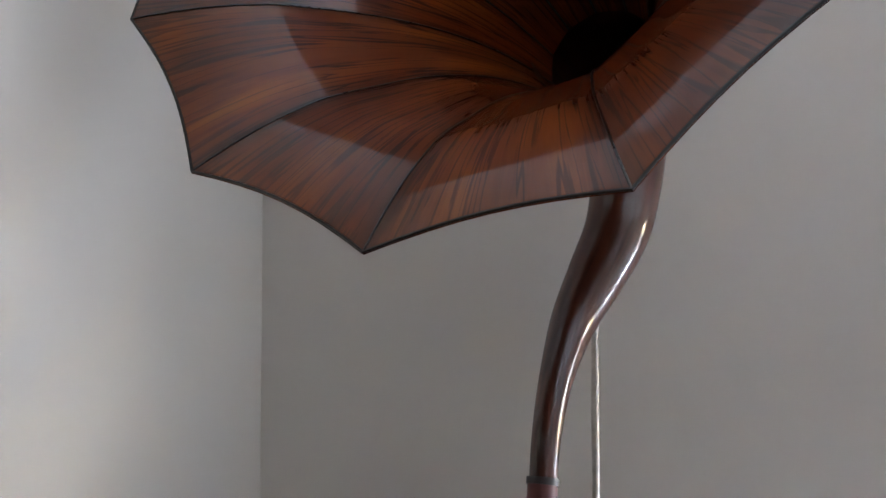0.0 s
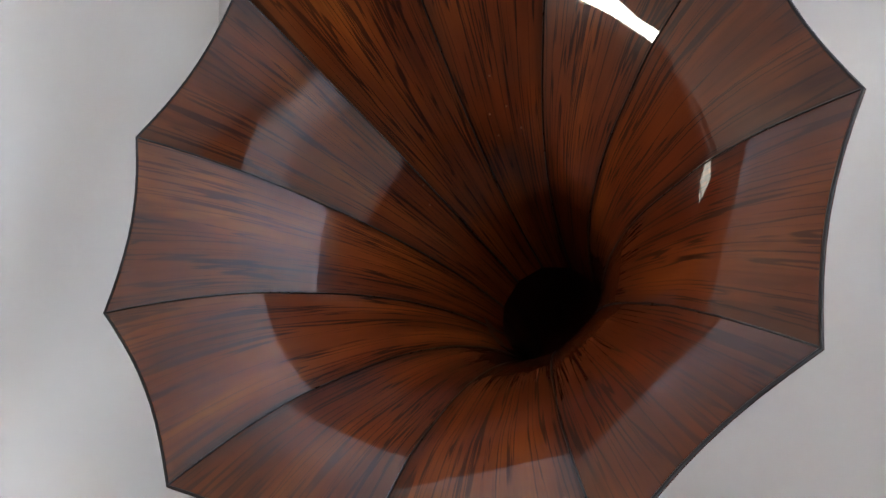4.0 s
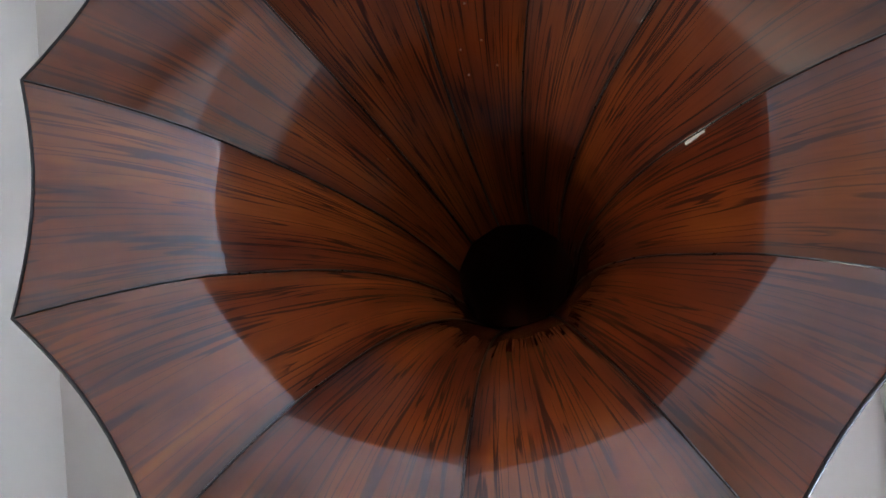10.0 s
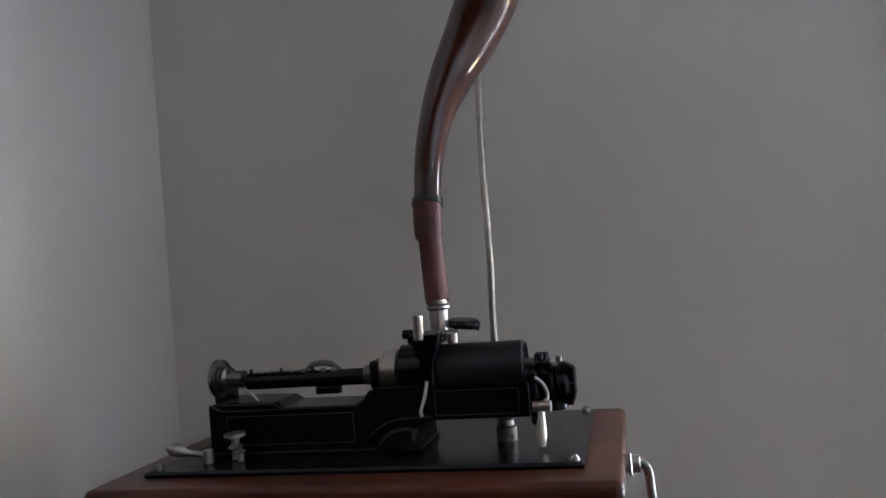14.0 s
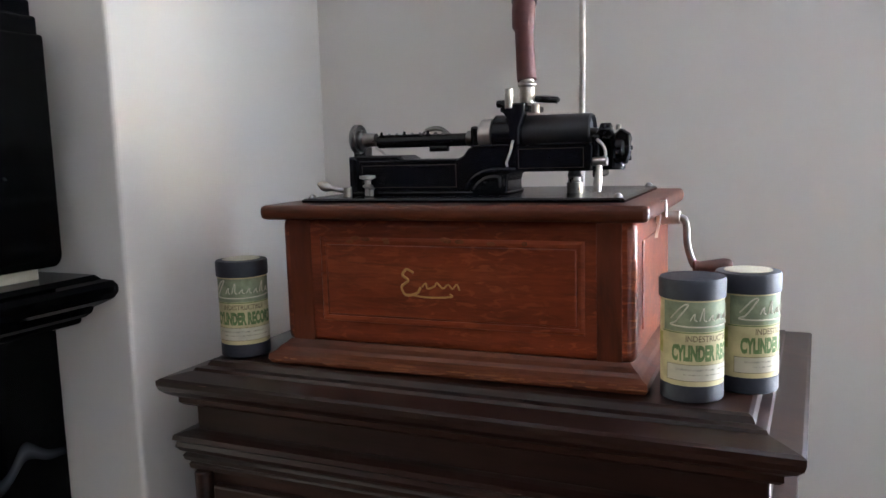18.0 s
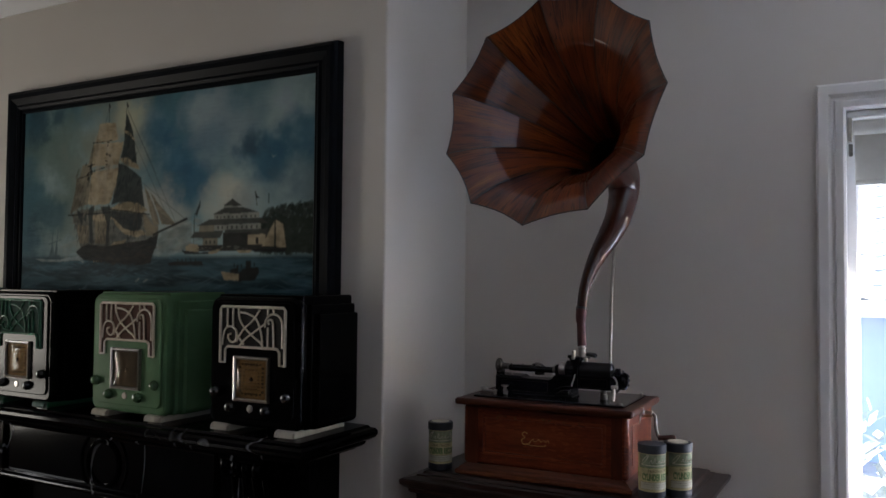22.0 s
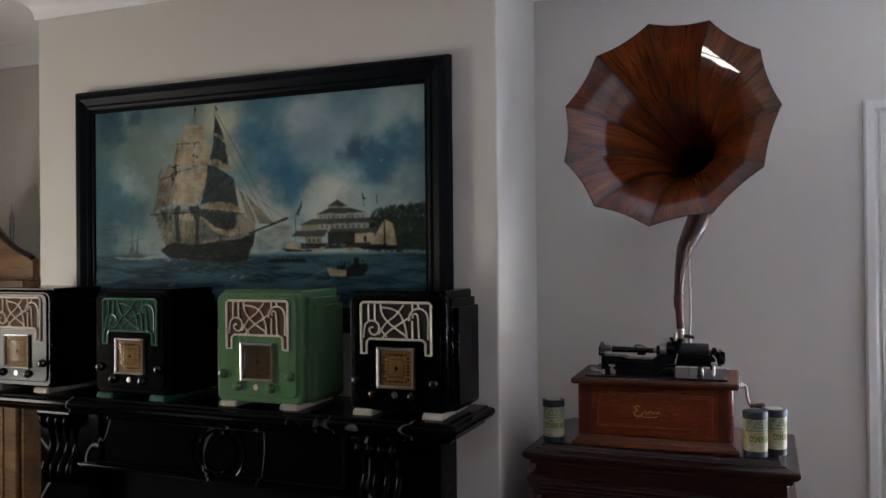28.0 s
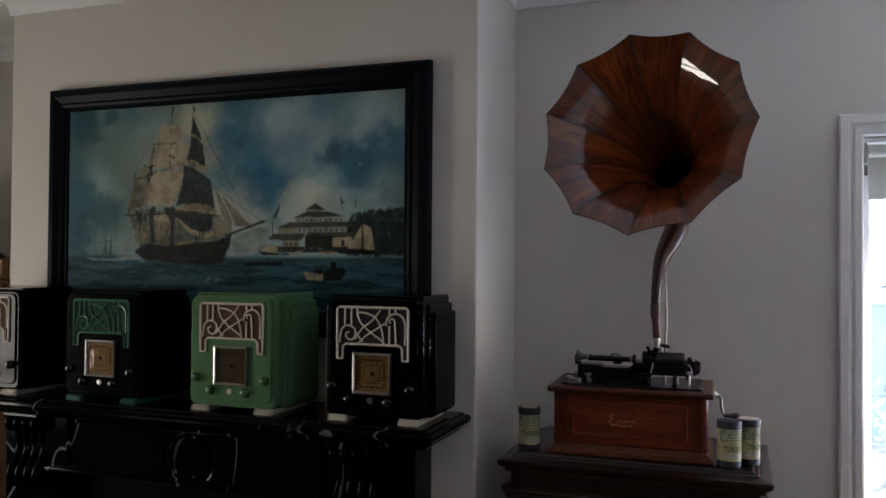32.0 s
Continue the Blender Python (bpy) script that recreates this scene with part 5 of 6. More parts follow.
def radio(x, y, rz, body_mat, face_mat, grille_mat, cloth_mat, foot_mat, label, dial_lit, dz=0.0):
    """A moulded table radio with stepped shoulders, lattice grille, square dial and four knobs."""
    r = thing("table_radio", pose(x, y, SH, 0, 0, rz), label, "radio", "vintage radios on the mantelpiece")
    H = 0.343
    lump = part("cabinet", prism(round_rect(-0.136, 0.136, 0.0150, H, (0.022, 0.022, 0.006, 0.006)), 0.020, 0.222, 0.002), body_mat, r, "", True)
    part("shoulder", prism(round_rect(-0.1475, 0.1475, 0.0150, H - 0.022, (0.018, 0.018, 0.005, 0.005)), 0.040, 0.220, 0.002), body_mat, lump, smooth=True)
    part("shoulder", prism(round_rect(-0.159, 0.159, 0.0150, H - 0.045, (0.018, 0.018, 0.005, 0.005)), 0.058, 0.218, 0.002), body_mat, lump, smooth=True)
    face = part("face", prism(round_rect(-0.146, 0.146, 0.0150, H - 0.005, (0.026, 0.026, 0.032, 0.032)), 0.0, 0.030, 0.009), face_mat, r)
    part("face_step", prism(round_rect(-0.130, 0.130, 0.036, H - 0.017, (0.018, 0.018, 0.022, 0.022)), -0.005, 0.004, 0.003), face_mat, face)
    z0 = 0.213
    part("speaker_cloth", prism([(-0.102, 0.174), (-0.088, 0.174), (-0.086, z0), (0.086, z0), (0.088, 0.174), (0.102, 0.174), (0.102, z0 + 0.098), (-0.102, z0 + 0.098)], -0.0058, -0.0048), cloth_mat, face, smooth=False)
    grille = part("grille", tube([(q[0], -0.0075, q[1]) for q in ((-0.104, 0.172), (-0.104, z0 + 0.094), (-0.098, z0 + 0.0995), (0.098, z0 + 0.0995), (0.104, z0 + 0.094), (0.104, 0.172))], 0.0036, 8), grille_mat, face)
    part("grille_sill", tube([(q[0], -0.0075, q[1]) for q in ((-0.104, 0.173), (-0.088, 0.173), (-0.087, z0 - 0.008), (-0.078, z0), (0.078, z0), (0.087, z0 - 0.008), (0.088, 0.173), (0.104, 0.173))], 0.0034, 8), grille_mat, grille)
    for line in GRILLE:
        pts = [(a / 100, -0.0075, z0 + b / 100) for a, b in line]
        part("grille_bar", tube(smooth_line(pts, 5) if len(pts) > 2 else pts, 0.0026, 7), grille_mat, grille)
    # dial
    d0, d1, e0, e1 = -0.053, 0.053, 0.083, 0.187
    dial = part("dial", prism(round_rect(d0, d1, e0, e1, 0.004), -0.0065, -0.0045), DIALP if dial_lit else DIALD, face, "amber printed tuning dial" if dial_lit else "dark brown tuning dial", False)
    part("dial_frame", turned(frame_sweep(d0 + 0.004, d1 - 0.004, e0 + 0.004, e1 - 0.004, [(0.0, 0.005), (0.0, 0.011), (0.003, 0.014), (0.007, 0.013), (0.008, 0.005)]), pose(0, 0, 0)), CHROME, dial, "chrome dial frame", False)
    zc = (e0 + e1) / 2
    marks = bmesh.new()
    for k in range(5):
        for row in range(3):
            block(-0.030 + 0.0125 * k, -0.0215 + 0.0125 * k, -0.0070, -0.0064, zc - 0.026 + 0.008 * row, zc - 0.0248 + 0.008 * row, bm=marks)
    for k in range(28):
        a = 2 * math.pi * k / 28
        n = max(abs(math.cos(a)), abs(math.sin(a)))
        u, w = math.cos(a) / n * 0.036, math.sin(a) / n * 0.036
        block(u - 0.0034, u + 0.0034, -0.0070, -0.0064, zc + w - (0.0036 if k % 2 else 0.0018), zc + w + 0.0026, bm=marks)
    for k in range(20):
        a = 2 * math.pi * k / 20
        n = max(abs(math.cos(a)), abs(math.sin(a)))
        u, w = math.cos(a) / n * 0.023, math.sin(a) / n * 0.023
        block(u - 0.0025, u + 0.0025, -0.0070, -0.0064, zc + w - 0.0010, zc + w + 0.0014, bm=marks)
    part("dial_print", marks, DIALK, dial, smooth=False)
    part("dial_hub", lathe([(0, 0.003), (0.004, 0.003), (0.0055, 0.0)], 16, m=pose(0, -0.0066, zc, 90)), DIALK, dial)
    # bulged window over the dial
    own = bmesh.new()
    n = 10
    vs = [[own.verts.new((d0 + 0.006 + (d1 - d0 - 0.012) * i / n, -0.0105 - 0.006 * math.sin(math.pi * i / n) ** 0.7 * math.sin(math.pi * j / n) ** 0.7, e0 + 0.006 + (e1 - e0 - 0.012) * j / n)) for j in range(n + 1)] for i in range(n + 1)]
    for i in range(n):
        for j in range(n):
            own.faces.new((vs[i][j], vs[i + 1][j], vs[i + 1][j + 1], vs[i][j + 1]))
    pane_d = part("dial_window", own, GLASS_D, dial)
    pane_d.visible_shadow = False
    for kx, kz, kr in ((-0.119, 0.098, 0.0115), (-0.068, 0.063, 0.0115), (0.047, 0.061, 0.0115), (0.110, 0.098, 0.0115)):
        part("knob", lathe([(0, 0.0165), (kr * 0.45, 0.0163), (kr * 0.8, 0.0145), (kr * 0.95, 0.010), (kr * 1.15, 0.007), (kr * 1.2, 0.003), (kr * 1.05, 0.0)], 20, m=pose(kx, -0.004, kz, 90)), KNOB_G if body_mat is BAKE_G else KNOB_K, face)
    part("badge", lathe([(0, 0.004), (0.008, 0.0035), (0.010, 0.0)], 20, m=pose(-0.006, -0.004, 0.062, 90)), grille_mat if body_mat is BAKE_G else CHROME, face)
    for s in (-1, 1):
        foot = part("foot", block(s * 0.104 - 0.026, s * 0.104 + 0.026, 0.001, 0.205, 0.0, 0.0148, 0.002), foot_mat, r, "ribbed moulded foot")
        for k in range(9):
            xx = s * 0.104 - 0.0235 + 0.0059 * k
            part("foot_rib", tube([(xx, 0.012, 0.0168), (xx, 0.001, 0.0176), (xx, -0.0080, 0.0150), (xx, -0.0112, 0.0092), (xx, -0.0112, 0.0030)], 0.0021, 7), foot_mat, foot)
    return r


def dial_glass():
    m, t, b = node_mat("dial_window_plastic")
    b.inputs["Transmission Weight"].default_value, b.inputs["Roughness"].default_value = 1.0, 0.06
    b.inputs["IOR"].default_value, b.inputs["Base Color"].default_value = 1.16, (0.92, 0.85, 0.70, 1)
    return m


GLASS_D = dial_glass()
radio(-0.8425, 0.235, 0.0, BAKE_K, BAKE_K, CREAM, CLOTHK, CREAM, "black bakelite table radio with ivory grille and feet", True)
radio(-1.2800, 0.226, 0.0, BAKE_G, BAKE_G, PINKC, CLOTH, CREAM, "green bakelite table radio with pale grille and feet", False)
radio(-1.7450, 0.224, 0.0, BAKE_K, BAKE_K, JADE, CLOTHG, JADE, "black bakelite table radio with jade green grille and feet", True)
radio(-2.2200, 0.224, 0.0, BAKE_K, BAKE_K, PINKC, CLOTH, PINKC, "black bakelite table radio with pale grille and feet", True)


# ---- painting of a ship ----
PX0, PX1, PZ0, PZ1 = -2.150, -0.862, 1.500, 2.180
picture = thing("framed_painting", pose(0, BREAST_Y - 0.002, 0), "large ship painting in a black moulded frame", "painting")
part("frame", frame_sweep(PX0, PX1, PZ0, PZ1, [(0.0, 0.0), (0.0, 0.020), (0.004, 0.024), (0.010, 0.024), (0.013, 0.030), (0.022, 0.034), (0.030, 0.030), (0.034, 0.032), (0.052, 0.040), (0.066, 0.041), (0.074, 0.036), (0.080, 0.026), (0.082, 0.0)]), FRAME, picture, "blue-black moulded frame", False)


part("backing", block(PX0 - 0.004, PX1 + 0.004, -0.014, -0.004, PZ0 - 0.004, PZ1 + 0.004), FRAME, picture, smooth=False)
# ---- the picture: strokes laid over one another on a fine canvas ----
CU, CW = 640, 338
U = np.broadcast_to((np.arange(CU) + 0.5) / CU * 100, (CW, CU))
V = np.broadcast_to(((np.arange(CW) + 0.5) / CW * 52.8)[:, None], (CW, CU))


def field(nu, nw, seed):
    """Smooth random values between 0 and 1 over the canvas, nu by nw cells."""
    g = np.random.default_rng(seed).random((nw + 2, nu + 2))
    x, y = np.linspace(0, nu, CU), np.linspace(0, nw, CW)
    xi, yi = x.astype(int), y.astype(int)
    fx, fy = x - xi, (y - yi)[:, None]
    fx, fy = fx * fx * (3 - 2 * fx), fy * fy * (3 - 2 * fy)
    a, b = g[yi][:, xi], g[yi][:, xi + 1]
    c, d = g[yi + 1][:, xi], g[yi + 1][:, xi + 1]
    return (a * (1 - fx) + b * fx) * (1 - fy) + (c * (1 - fx) + d * fx) * fy


def cloudy(nu, nw, seed, octaves=4):
    total = sum(field(nu * 2 ** q, nw * 2 ** q, seed + q) * 0.5 ** q for q in range(octaves))
    return total / sum(0.5 ** q for q in range(octaves))


def eased(q):
    q = np.clip(q, 0, 1)
    return q * q * (3 - 2 * q)


LARGE, MID, FINE = cloudy(5, 3, 11), cloudy(18, 10, 31), cloudy(70, 40, 51, 3)
WARP_U, WARP_W = cloudy(60, 32, 71, 3) - 0.5, cloudy(60, 32, 81, 3) - 0.5
BRUSH = cloudy(40, 120, 91, 3)
colour = np.zeros((CW, CU, 3))


def blend(mask, tint):
    colour[:] = colour * (1 - mask[..., None]) + tint * mask[..., None]


def between(dark, light, q):
    return np.array(dark) * (1 - q[..., None]) + np.array(light) * q[..., None]


def soften(mask, times):
    for _ in range(times):
        p = np.pad(mask, 1, mode="edge")
        mask = (p[:-2, 1:-1] + p[2:, 1:-1] + p[1:-1, :-2] + p[1:-1, 2:] + 2 * p[1:-1, 1:-1]) / 6
    return mask


def outline_mask(outline, wobble):
    uu, ww = U + WARP_U * wobble, V + WARP_W * wobble
    hit = np.zeros((CW, CU), bool)
    for (u0, w0), (u1, w1) in zip(outline, outline[1:] + outline[:1]):
        if w0 != w1:
            hit ^= ((w0 > ww) != (w1 > ww)) & (uu < u0 + (u1 - u0) * (ww - w0) / (w1 - w0))
    return hit.astype(float)


def art(name, paint, level, *shapes):
    """Notes shapes to be painted, lowest level first: outlines in hundredths across and down from the upper left corner."""
    STROKES.extend((level, paint, shape) for shape in shapes)


def line_art(u0, w0, u1, w1, half=0.18):
    d = Vector((u1 - u0, w1 - w0)).normalized()
    px, pw = -d.y * half, d.x * half
    return [(u0 + px, w0 + pw), (u1 + px, w1 + pw), (u1 - px, w1 - pw), (u0 - px, w0 - pw)]


def dabs(tints, outline, n, long, wide, lean, seed, strength=0.7):
    """Short brush strokes scattered over an outline, leaning by so many degrees."""
    rng = random.Random(seed)
    inside = outline_mask(outline, 0.6) > 0.5
    rows, cols = np.nonzero(inside)
    for _ in range(n):
        q = rng.randrange(len(rows))
        u, w = U[0, cols[q]], V[rows[q], 0]
        a, ln, wd = radians(lean + rng.gauss(0, 14)), long * rng.uniform(0.5, 1.3), wide * rng.uniform(0.5, 1.3)
        r0, r1 = max(0, int((w - ln) / 52.8 * CW)), min(CW, int((w + ln) / 52.8 * CW) + 2)
        c0, c1 = max(0, int((u - ln) / 100 * CU)), min(CU, int((u + ln) / 100 * CU) + 2)
        du, dw = U[r0:r1, c0:c1] - u, V[r0:r1, c0:c1] - w
        p, t = du * math.cos(a) - dw * math.sin(a), du * math.sin(a) + dw * math.cos(a)
        m = strength * eased(1.6 * (1 - (2 * p / ln) ** 2 - (2 * t / wd) ** 2))[..., None]
        colour[r0:r1, c0:c1] = colour[r0:r1, c0:c1] * (1 - m) + np.array(rng.choice(tints)) * m


STROKES = []
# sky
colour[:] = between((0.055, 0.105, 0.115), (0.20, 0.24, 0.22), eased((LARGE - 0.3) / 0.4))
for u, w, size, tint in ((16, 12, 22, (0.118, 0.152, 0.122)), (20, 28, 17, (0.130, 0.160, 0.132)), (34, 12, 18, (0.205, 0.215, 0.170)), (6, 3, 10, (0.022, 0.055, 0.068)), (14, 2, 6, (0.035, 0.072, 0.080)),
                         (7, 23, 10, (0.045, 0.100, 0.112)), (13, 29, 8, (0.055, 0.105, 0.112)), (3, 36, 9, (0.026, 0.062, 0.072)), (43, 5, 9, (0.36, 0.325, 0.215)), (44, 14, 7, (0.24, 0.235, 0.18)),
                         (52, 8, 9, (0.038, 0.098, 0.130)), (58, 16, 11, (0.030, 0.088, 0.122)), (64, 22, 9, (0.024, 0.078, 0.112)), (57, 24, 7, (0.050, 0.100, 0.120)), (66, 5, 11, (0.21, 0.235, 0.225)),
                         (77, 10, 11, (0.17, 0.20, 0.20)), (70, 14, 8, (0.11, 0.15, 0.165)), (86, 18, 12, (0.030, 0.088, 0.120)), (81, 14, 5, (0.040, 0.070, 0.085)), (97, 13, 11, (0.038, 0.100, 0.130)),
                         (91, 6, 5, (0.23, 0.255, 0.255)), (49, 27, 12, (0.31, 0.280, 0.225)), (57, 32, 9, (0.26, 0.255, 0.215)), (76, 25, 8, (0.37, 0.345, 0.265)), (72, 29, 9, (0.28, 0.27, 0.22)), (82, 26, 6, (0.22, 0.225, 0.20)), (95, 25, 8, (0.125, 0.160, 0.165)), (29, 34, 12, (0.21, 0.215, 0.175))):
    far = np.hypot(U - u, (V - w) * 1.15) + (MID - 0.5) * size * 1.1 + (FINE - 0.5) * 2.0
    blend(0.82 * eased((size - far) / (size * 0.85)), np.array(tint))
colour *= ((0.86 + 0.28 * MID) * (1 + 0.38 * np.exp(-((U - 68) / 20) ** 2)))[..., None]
# sea
sea = between((0.011, 0.034, 0.042), (0.050, 0.098, 0.108), eased((cloudy(9, 40, 131) - 0.32) / 0.4))
blend(eased((V - 38.6) / 1.6), sea)
dabs([(0.018, 0.052, 0.062), (0.030, 0.080, 0.092), (0.085, 0.140, 0.150)], [(0.5, 40.2), (99.5, 39.6), (99.5, 52.4), (0.5, 52.4)], 420, 6.0, 0.55, 0, 7, 0.35)
dabs([(0.11, 0.135, 0.125), (0.19, 0.195, 0.165), (0.28, 0.265, 0.215)], [(50, 34), (64, 30), (70, 31), (68, 38), (52, 38.6)], 70, 4.0, 1.6, 8, 8, 0.35)
dabs([(0.12, 0.145, 0.130), (0.22, 0.22, 0.18)], [(17, 35), (24, 31), (34, 33), (24, 39), (17, 39.4)], 40, 4.0, 2.0, 20, 9, 0.3)
dabs([(0.010, 0.017, 0.012), (0.020, 0.029, 0.021), (0.042, 0.050, 0.038)], [(84.5, 31.5), (86, 29.6), (88, 29.0), (90, 28.8), (92, 28.0), (94, 28.6), (96, 27.8), (99.8, 28.6), (99.8, 38.6), (85, 38.6)], 900, 1.8, 1.2, 60, 1, 0.6)
A_SAIL = ((0.160, 0.122, 0.072), (0.345, 0.268, 0.170), 1.0)
A_TAN = ((0.095, 0.078, 0.050), (0.225, 0.178, 0.115), 0.9)
A_DARK = ((0.016, 0.021, 0.020), (0.040, 0.046, 0.040), 0.95)
A_HULL = ((0.005, 0.007, 0.007), (0.014, 0.014, 0.012), 0.97)
A_RIG = ((0.030, 0.027, 0.020), (0.150, 0.125, 0.088), 0.75)
A_ARCADE = ((0.010, 0.011, 0.010), (0.032, 0.030, 0.024), 1.0)
A_LINE = ((0.012, 0.012, 0.010), (0.030, 0.028, 0.022), 0.55)
A_HAZE = ((0.085, 0.105, 0.095), (0.21, 0.215, 0.175), 0.5)
A_FAR = ((0.024, 0.044, 0.048), (0.062, 0.088, 0.088), 0.7)
A_FORT = ((0.130, 0.125, 0.100), (0.270, 0.250, 0.195), 0.9)
A_TREE = ((0.010, 0.016, 0.011), (0.030, 0.038, 0.026), 0.8)
A_ROOF = ((0.024, 0.025, 0.021), (0.062, 0.058, 0.045), 0.95)
A_FOAM = ((0.13, 0.17, 0.16), (0.36, 0.37, 0.33), 0.6)
art("painted_far_haze", A_HAZE, 0,
    [(52.6, 35.1), (55.3, 33.7), (58.6, 32.6), (61.6, 32.1), (63.7, 31.8), (63.6, 37.5), (56.6, 38.3), (52.9, 38.3)])
art("painted_sail", A_TAN, 1,
    [(24.5, 15.9), (27.5, 15.5), (27.9, 17.9), (26.8, 18.7), (23.8, 18.9)],
    [(22.2, 19.2), (24.5, 18.5), (27.5, 18.5), (27.5, 22.7), (26.9, 25.9), (23.8, 26.6), (20.0, 28.3), (21.0, 25.2), (21.8, 21.9)],
    [(26.8, 15.4), (28.6, 10.3), (28.6, 15.8), (27.5, 17.2)],
    [(29.7, 30.0), (34.9, 30.1), (35.2, 36.1), (30.1, 36.0)],
    [(23.0, 31.1), (27.5, 31.5), (27.5, 36.0), (24.1, 36.0), (23.4, 34.2)])
art("painted_sail", A_SAIL, 2,
    [(30.8, 5.6), (33.8, 5.6), (36.7, 5.8), (37.8, 10.2), (33.8, 10.5), (29.3, 10.4), (30.1, 8.0)],
    [(28.8, 10.6), (33.8, 10.7), (39.8, 10.9), (38.9, 13.8), (38.0, 16.3), (33.1, 16.3), (28.3, 16.4), (28.4, 13.4)],
    [(27.9, 18.0), (32.0, 17.5), (38.4, 17.1), (37.6, 21.0), (35.9, 24.5), (34.9, 26.1), (30.4, 26.2), (26.7, 26.0), (27.5, 22.1)],
    [(27.5, 28.9), (31.2, 28.7), (34.9, 28.6), (36.3, 29.7), (34.9, 30.7), (31.9, 30.5), (29.0, 30.1)],
    [(35.9, 36.4), (37.4, 35.6), (41.7, 35.2), (40.3, 36.7), (36.3, 37.0)])
art("painted_jib", A_TAN, 2,
    [(47.4, 21.8), (49.1, 24.2), (51.2, 27.8), (52.9, 31.6), (51.2, 31.9), (49.5, 28.3)],
    [(49.5, 23.7), (53.3, 27.3), (59.0, 32.0), (53.6, 31.6), (51.9, 27.8)],
    [(47.4, 28.6), (50.9, 31.8), (52.6, 32.2), (51.9, 34.2), (48.8, 34.5), (47.7, 32.1)])
art("painted_shaded_sail", A_DARK, 3,
    [(40.7, 3.6), (41.9, 5.7), (43.2, 8.9), (44.0, 12.6), (44.7, 16.6), (42.1, 15.6), (38.9, 14.8), (39.8, 11.5), (40.1, 7.7)],
    [(38.1, 15.9), (41.4, 17.2), (46.4, 20.0), (47.0, 23.6), (47.7, 27.4), (44.9, 26.3), (42.1, 25.9), (38.8, 25.9), (35.8, 26.4), (37.0, 22.4), (37.8, 19.2)],
    [(35.6, 27.7), (41.0, 28.5), (47.0, 28.9), (47.0, 30.9), (46.5, 32.7), (43.5, 33.5), (39.9, 32.5), (37.4, 30.7), (35.9, 29.5)])
art("painted_torn_sail", A_DARK, 3,
    [(22.6, 26.9), (24.5, 28.3), (26.7, 27.6), (26.4, 30.6), (25.2, 29.7), (24.8, 31.4), (23.4, 29.6)],
    [(26.9, 27.3), (29.7, 26.1), (29.0, 28.2), (28.8, 31.8), (29.5, 36.0), (27.9, 36.0), (27.6, 31.2)],
    [(31.6, 26.7), (35.2, 26.7), (35.9, 29.3), (35.2, 31.1), (35.0, 36.7), (33.8, 36.7), (34.2, 31.0), (33.1, 28.9)])
art("painted_pale_sail", A_SAIL, 4,
    [(40.0, 7.8), (42.1, 8.9), (43.9, 10.4), (43.7, 10.8), (41.8, 9.5), (40.1, 8.5)],
    [(38.5, 15.0), (41.0, 14.8), (45.0, 16.9), (45.7, 18.1), (42.8, 17.4), (40.3, 16.5)],
    [(35.4, 27.4), (38.5, 26.2), (42.1, 25.7), (46.0, 26.5), (48.9, 28.0), (46.7, 28.9), (42.1, 28.3)],
    [(35.9, 29.5), (37.7, 30.4), (40.3, 32.3), (43.5, 33.2), (47.0, 33.0), (48.8, 33.9), (45.3, 34.7), (41.0, 33.8), (38.1, 32.0)])
art("painted_hull", A_HULL, 5,
    [(22.6, 38.1), (24.8, 36.8), (27.5, 36.2), (33.8, 36.8), (41.0, 36.0), (48.1, 35.5), (52.6, 33.9), (52.2, 36.6), (51.0, 38.8), (50.1, 41.1), (44.5, 41.5), (37.4, 41.1), (31.9, 40.8), (25.6, 40.1)])
art("painted_mast", A_HULL, 1, line_art(27.9, 15.5, 28.6, 36.3, 0.1), line_art(34.2, 0.7, 34.9, 36.4, 0.1), line_art(40.5, 2.5, 42.1, 35.9, 0.1))
art("painted_bowsprit", A_HULL, 5, line_art(50.8, 34.2, 62.3, 30.5, 0.28))
art("painted_yard", A_HULL, 5, line_art(28.3, 10.3, 35.6, 10.2, 0.13), line_art(23.0, 19.2, 28.6, 18.2, 0.13), line_art(27.1, 17.9, 35.2, 16.4, 0.13), line_art(19.2, 28.6, 35.6, 28.3, 0.13), line_art(34.9, 27.4, 49.5, 29.2, 0.13), line_art(26.4, 16.3, 29.3, 15.8, 0.13))
art("painted_stay", A_LINE, 1, line_art(41.2, 3.3, 51.6, 19.6, 0.08), line_art(46.7, 21.3, 61.6, 30.7, 0.08), line_art(42.5, 9.2, 56.6, 31.4, 0.08), line_art(41.0, 2.8, 58.6, 31.6, 0.07),
    line_art(34.4, 1.0, 26.0, 28.0, 0.07), line_art(34.4, 5.0, 22.8, 36.8, 0.07), line_art(28.2, 15.6, 20.4, 28.4, 0.07))
art("painted_rigging", A_RIG, 0, [(20.8, 28.4), (24.5, 27.2), (30.0, 27.6), (36.0, 27.0), (47.0, 28.0), (52.6, 31.8), (52.8, 34.4), (48.2, 35.8), (33.8, 37.2), (24.6, 37.2), (23.2, 33.6)])
art("painted_jib_shade", A_RIG, 3, [(52.4, 28.4), (58.8, 31.9), (54.2, 31.6)], [(50.0, 25.4), (52.4, 29.6), (53.0, 31.7), (51.6, 30.8)])
art("painted_rower", A_SAIL, 6, *[[(u, 40.3), (u + 0.28, 40.3), (u + 0.28, 40.75), (u, 40.75)] for u in (29.6, 30.5, 31.3, 32.4)])
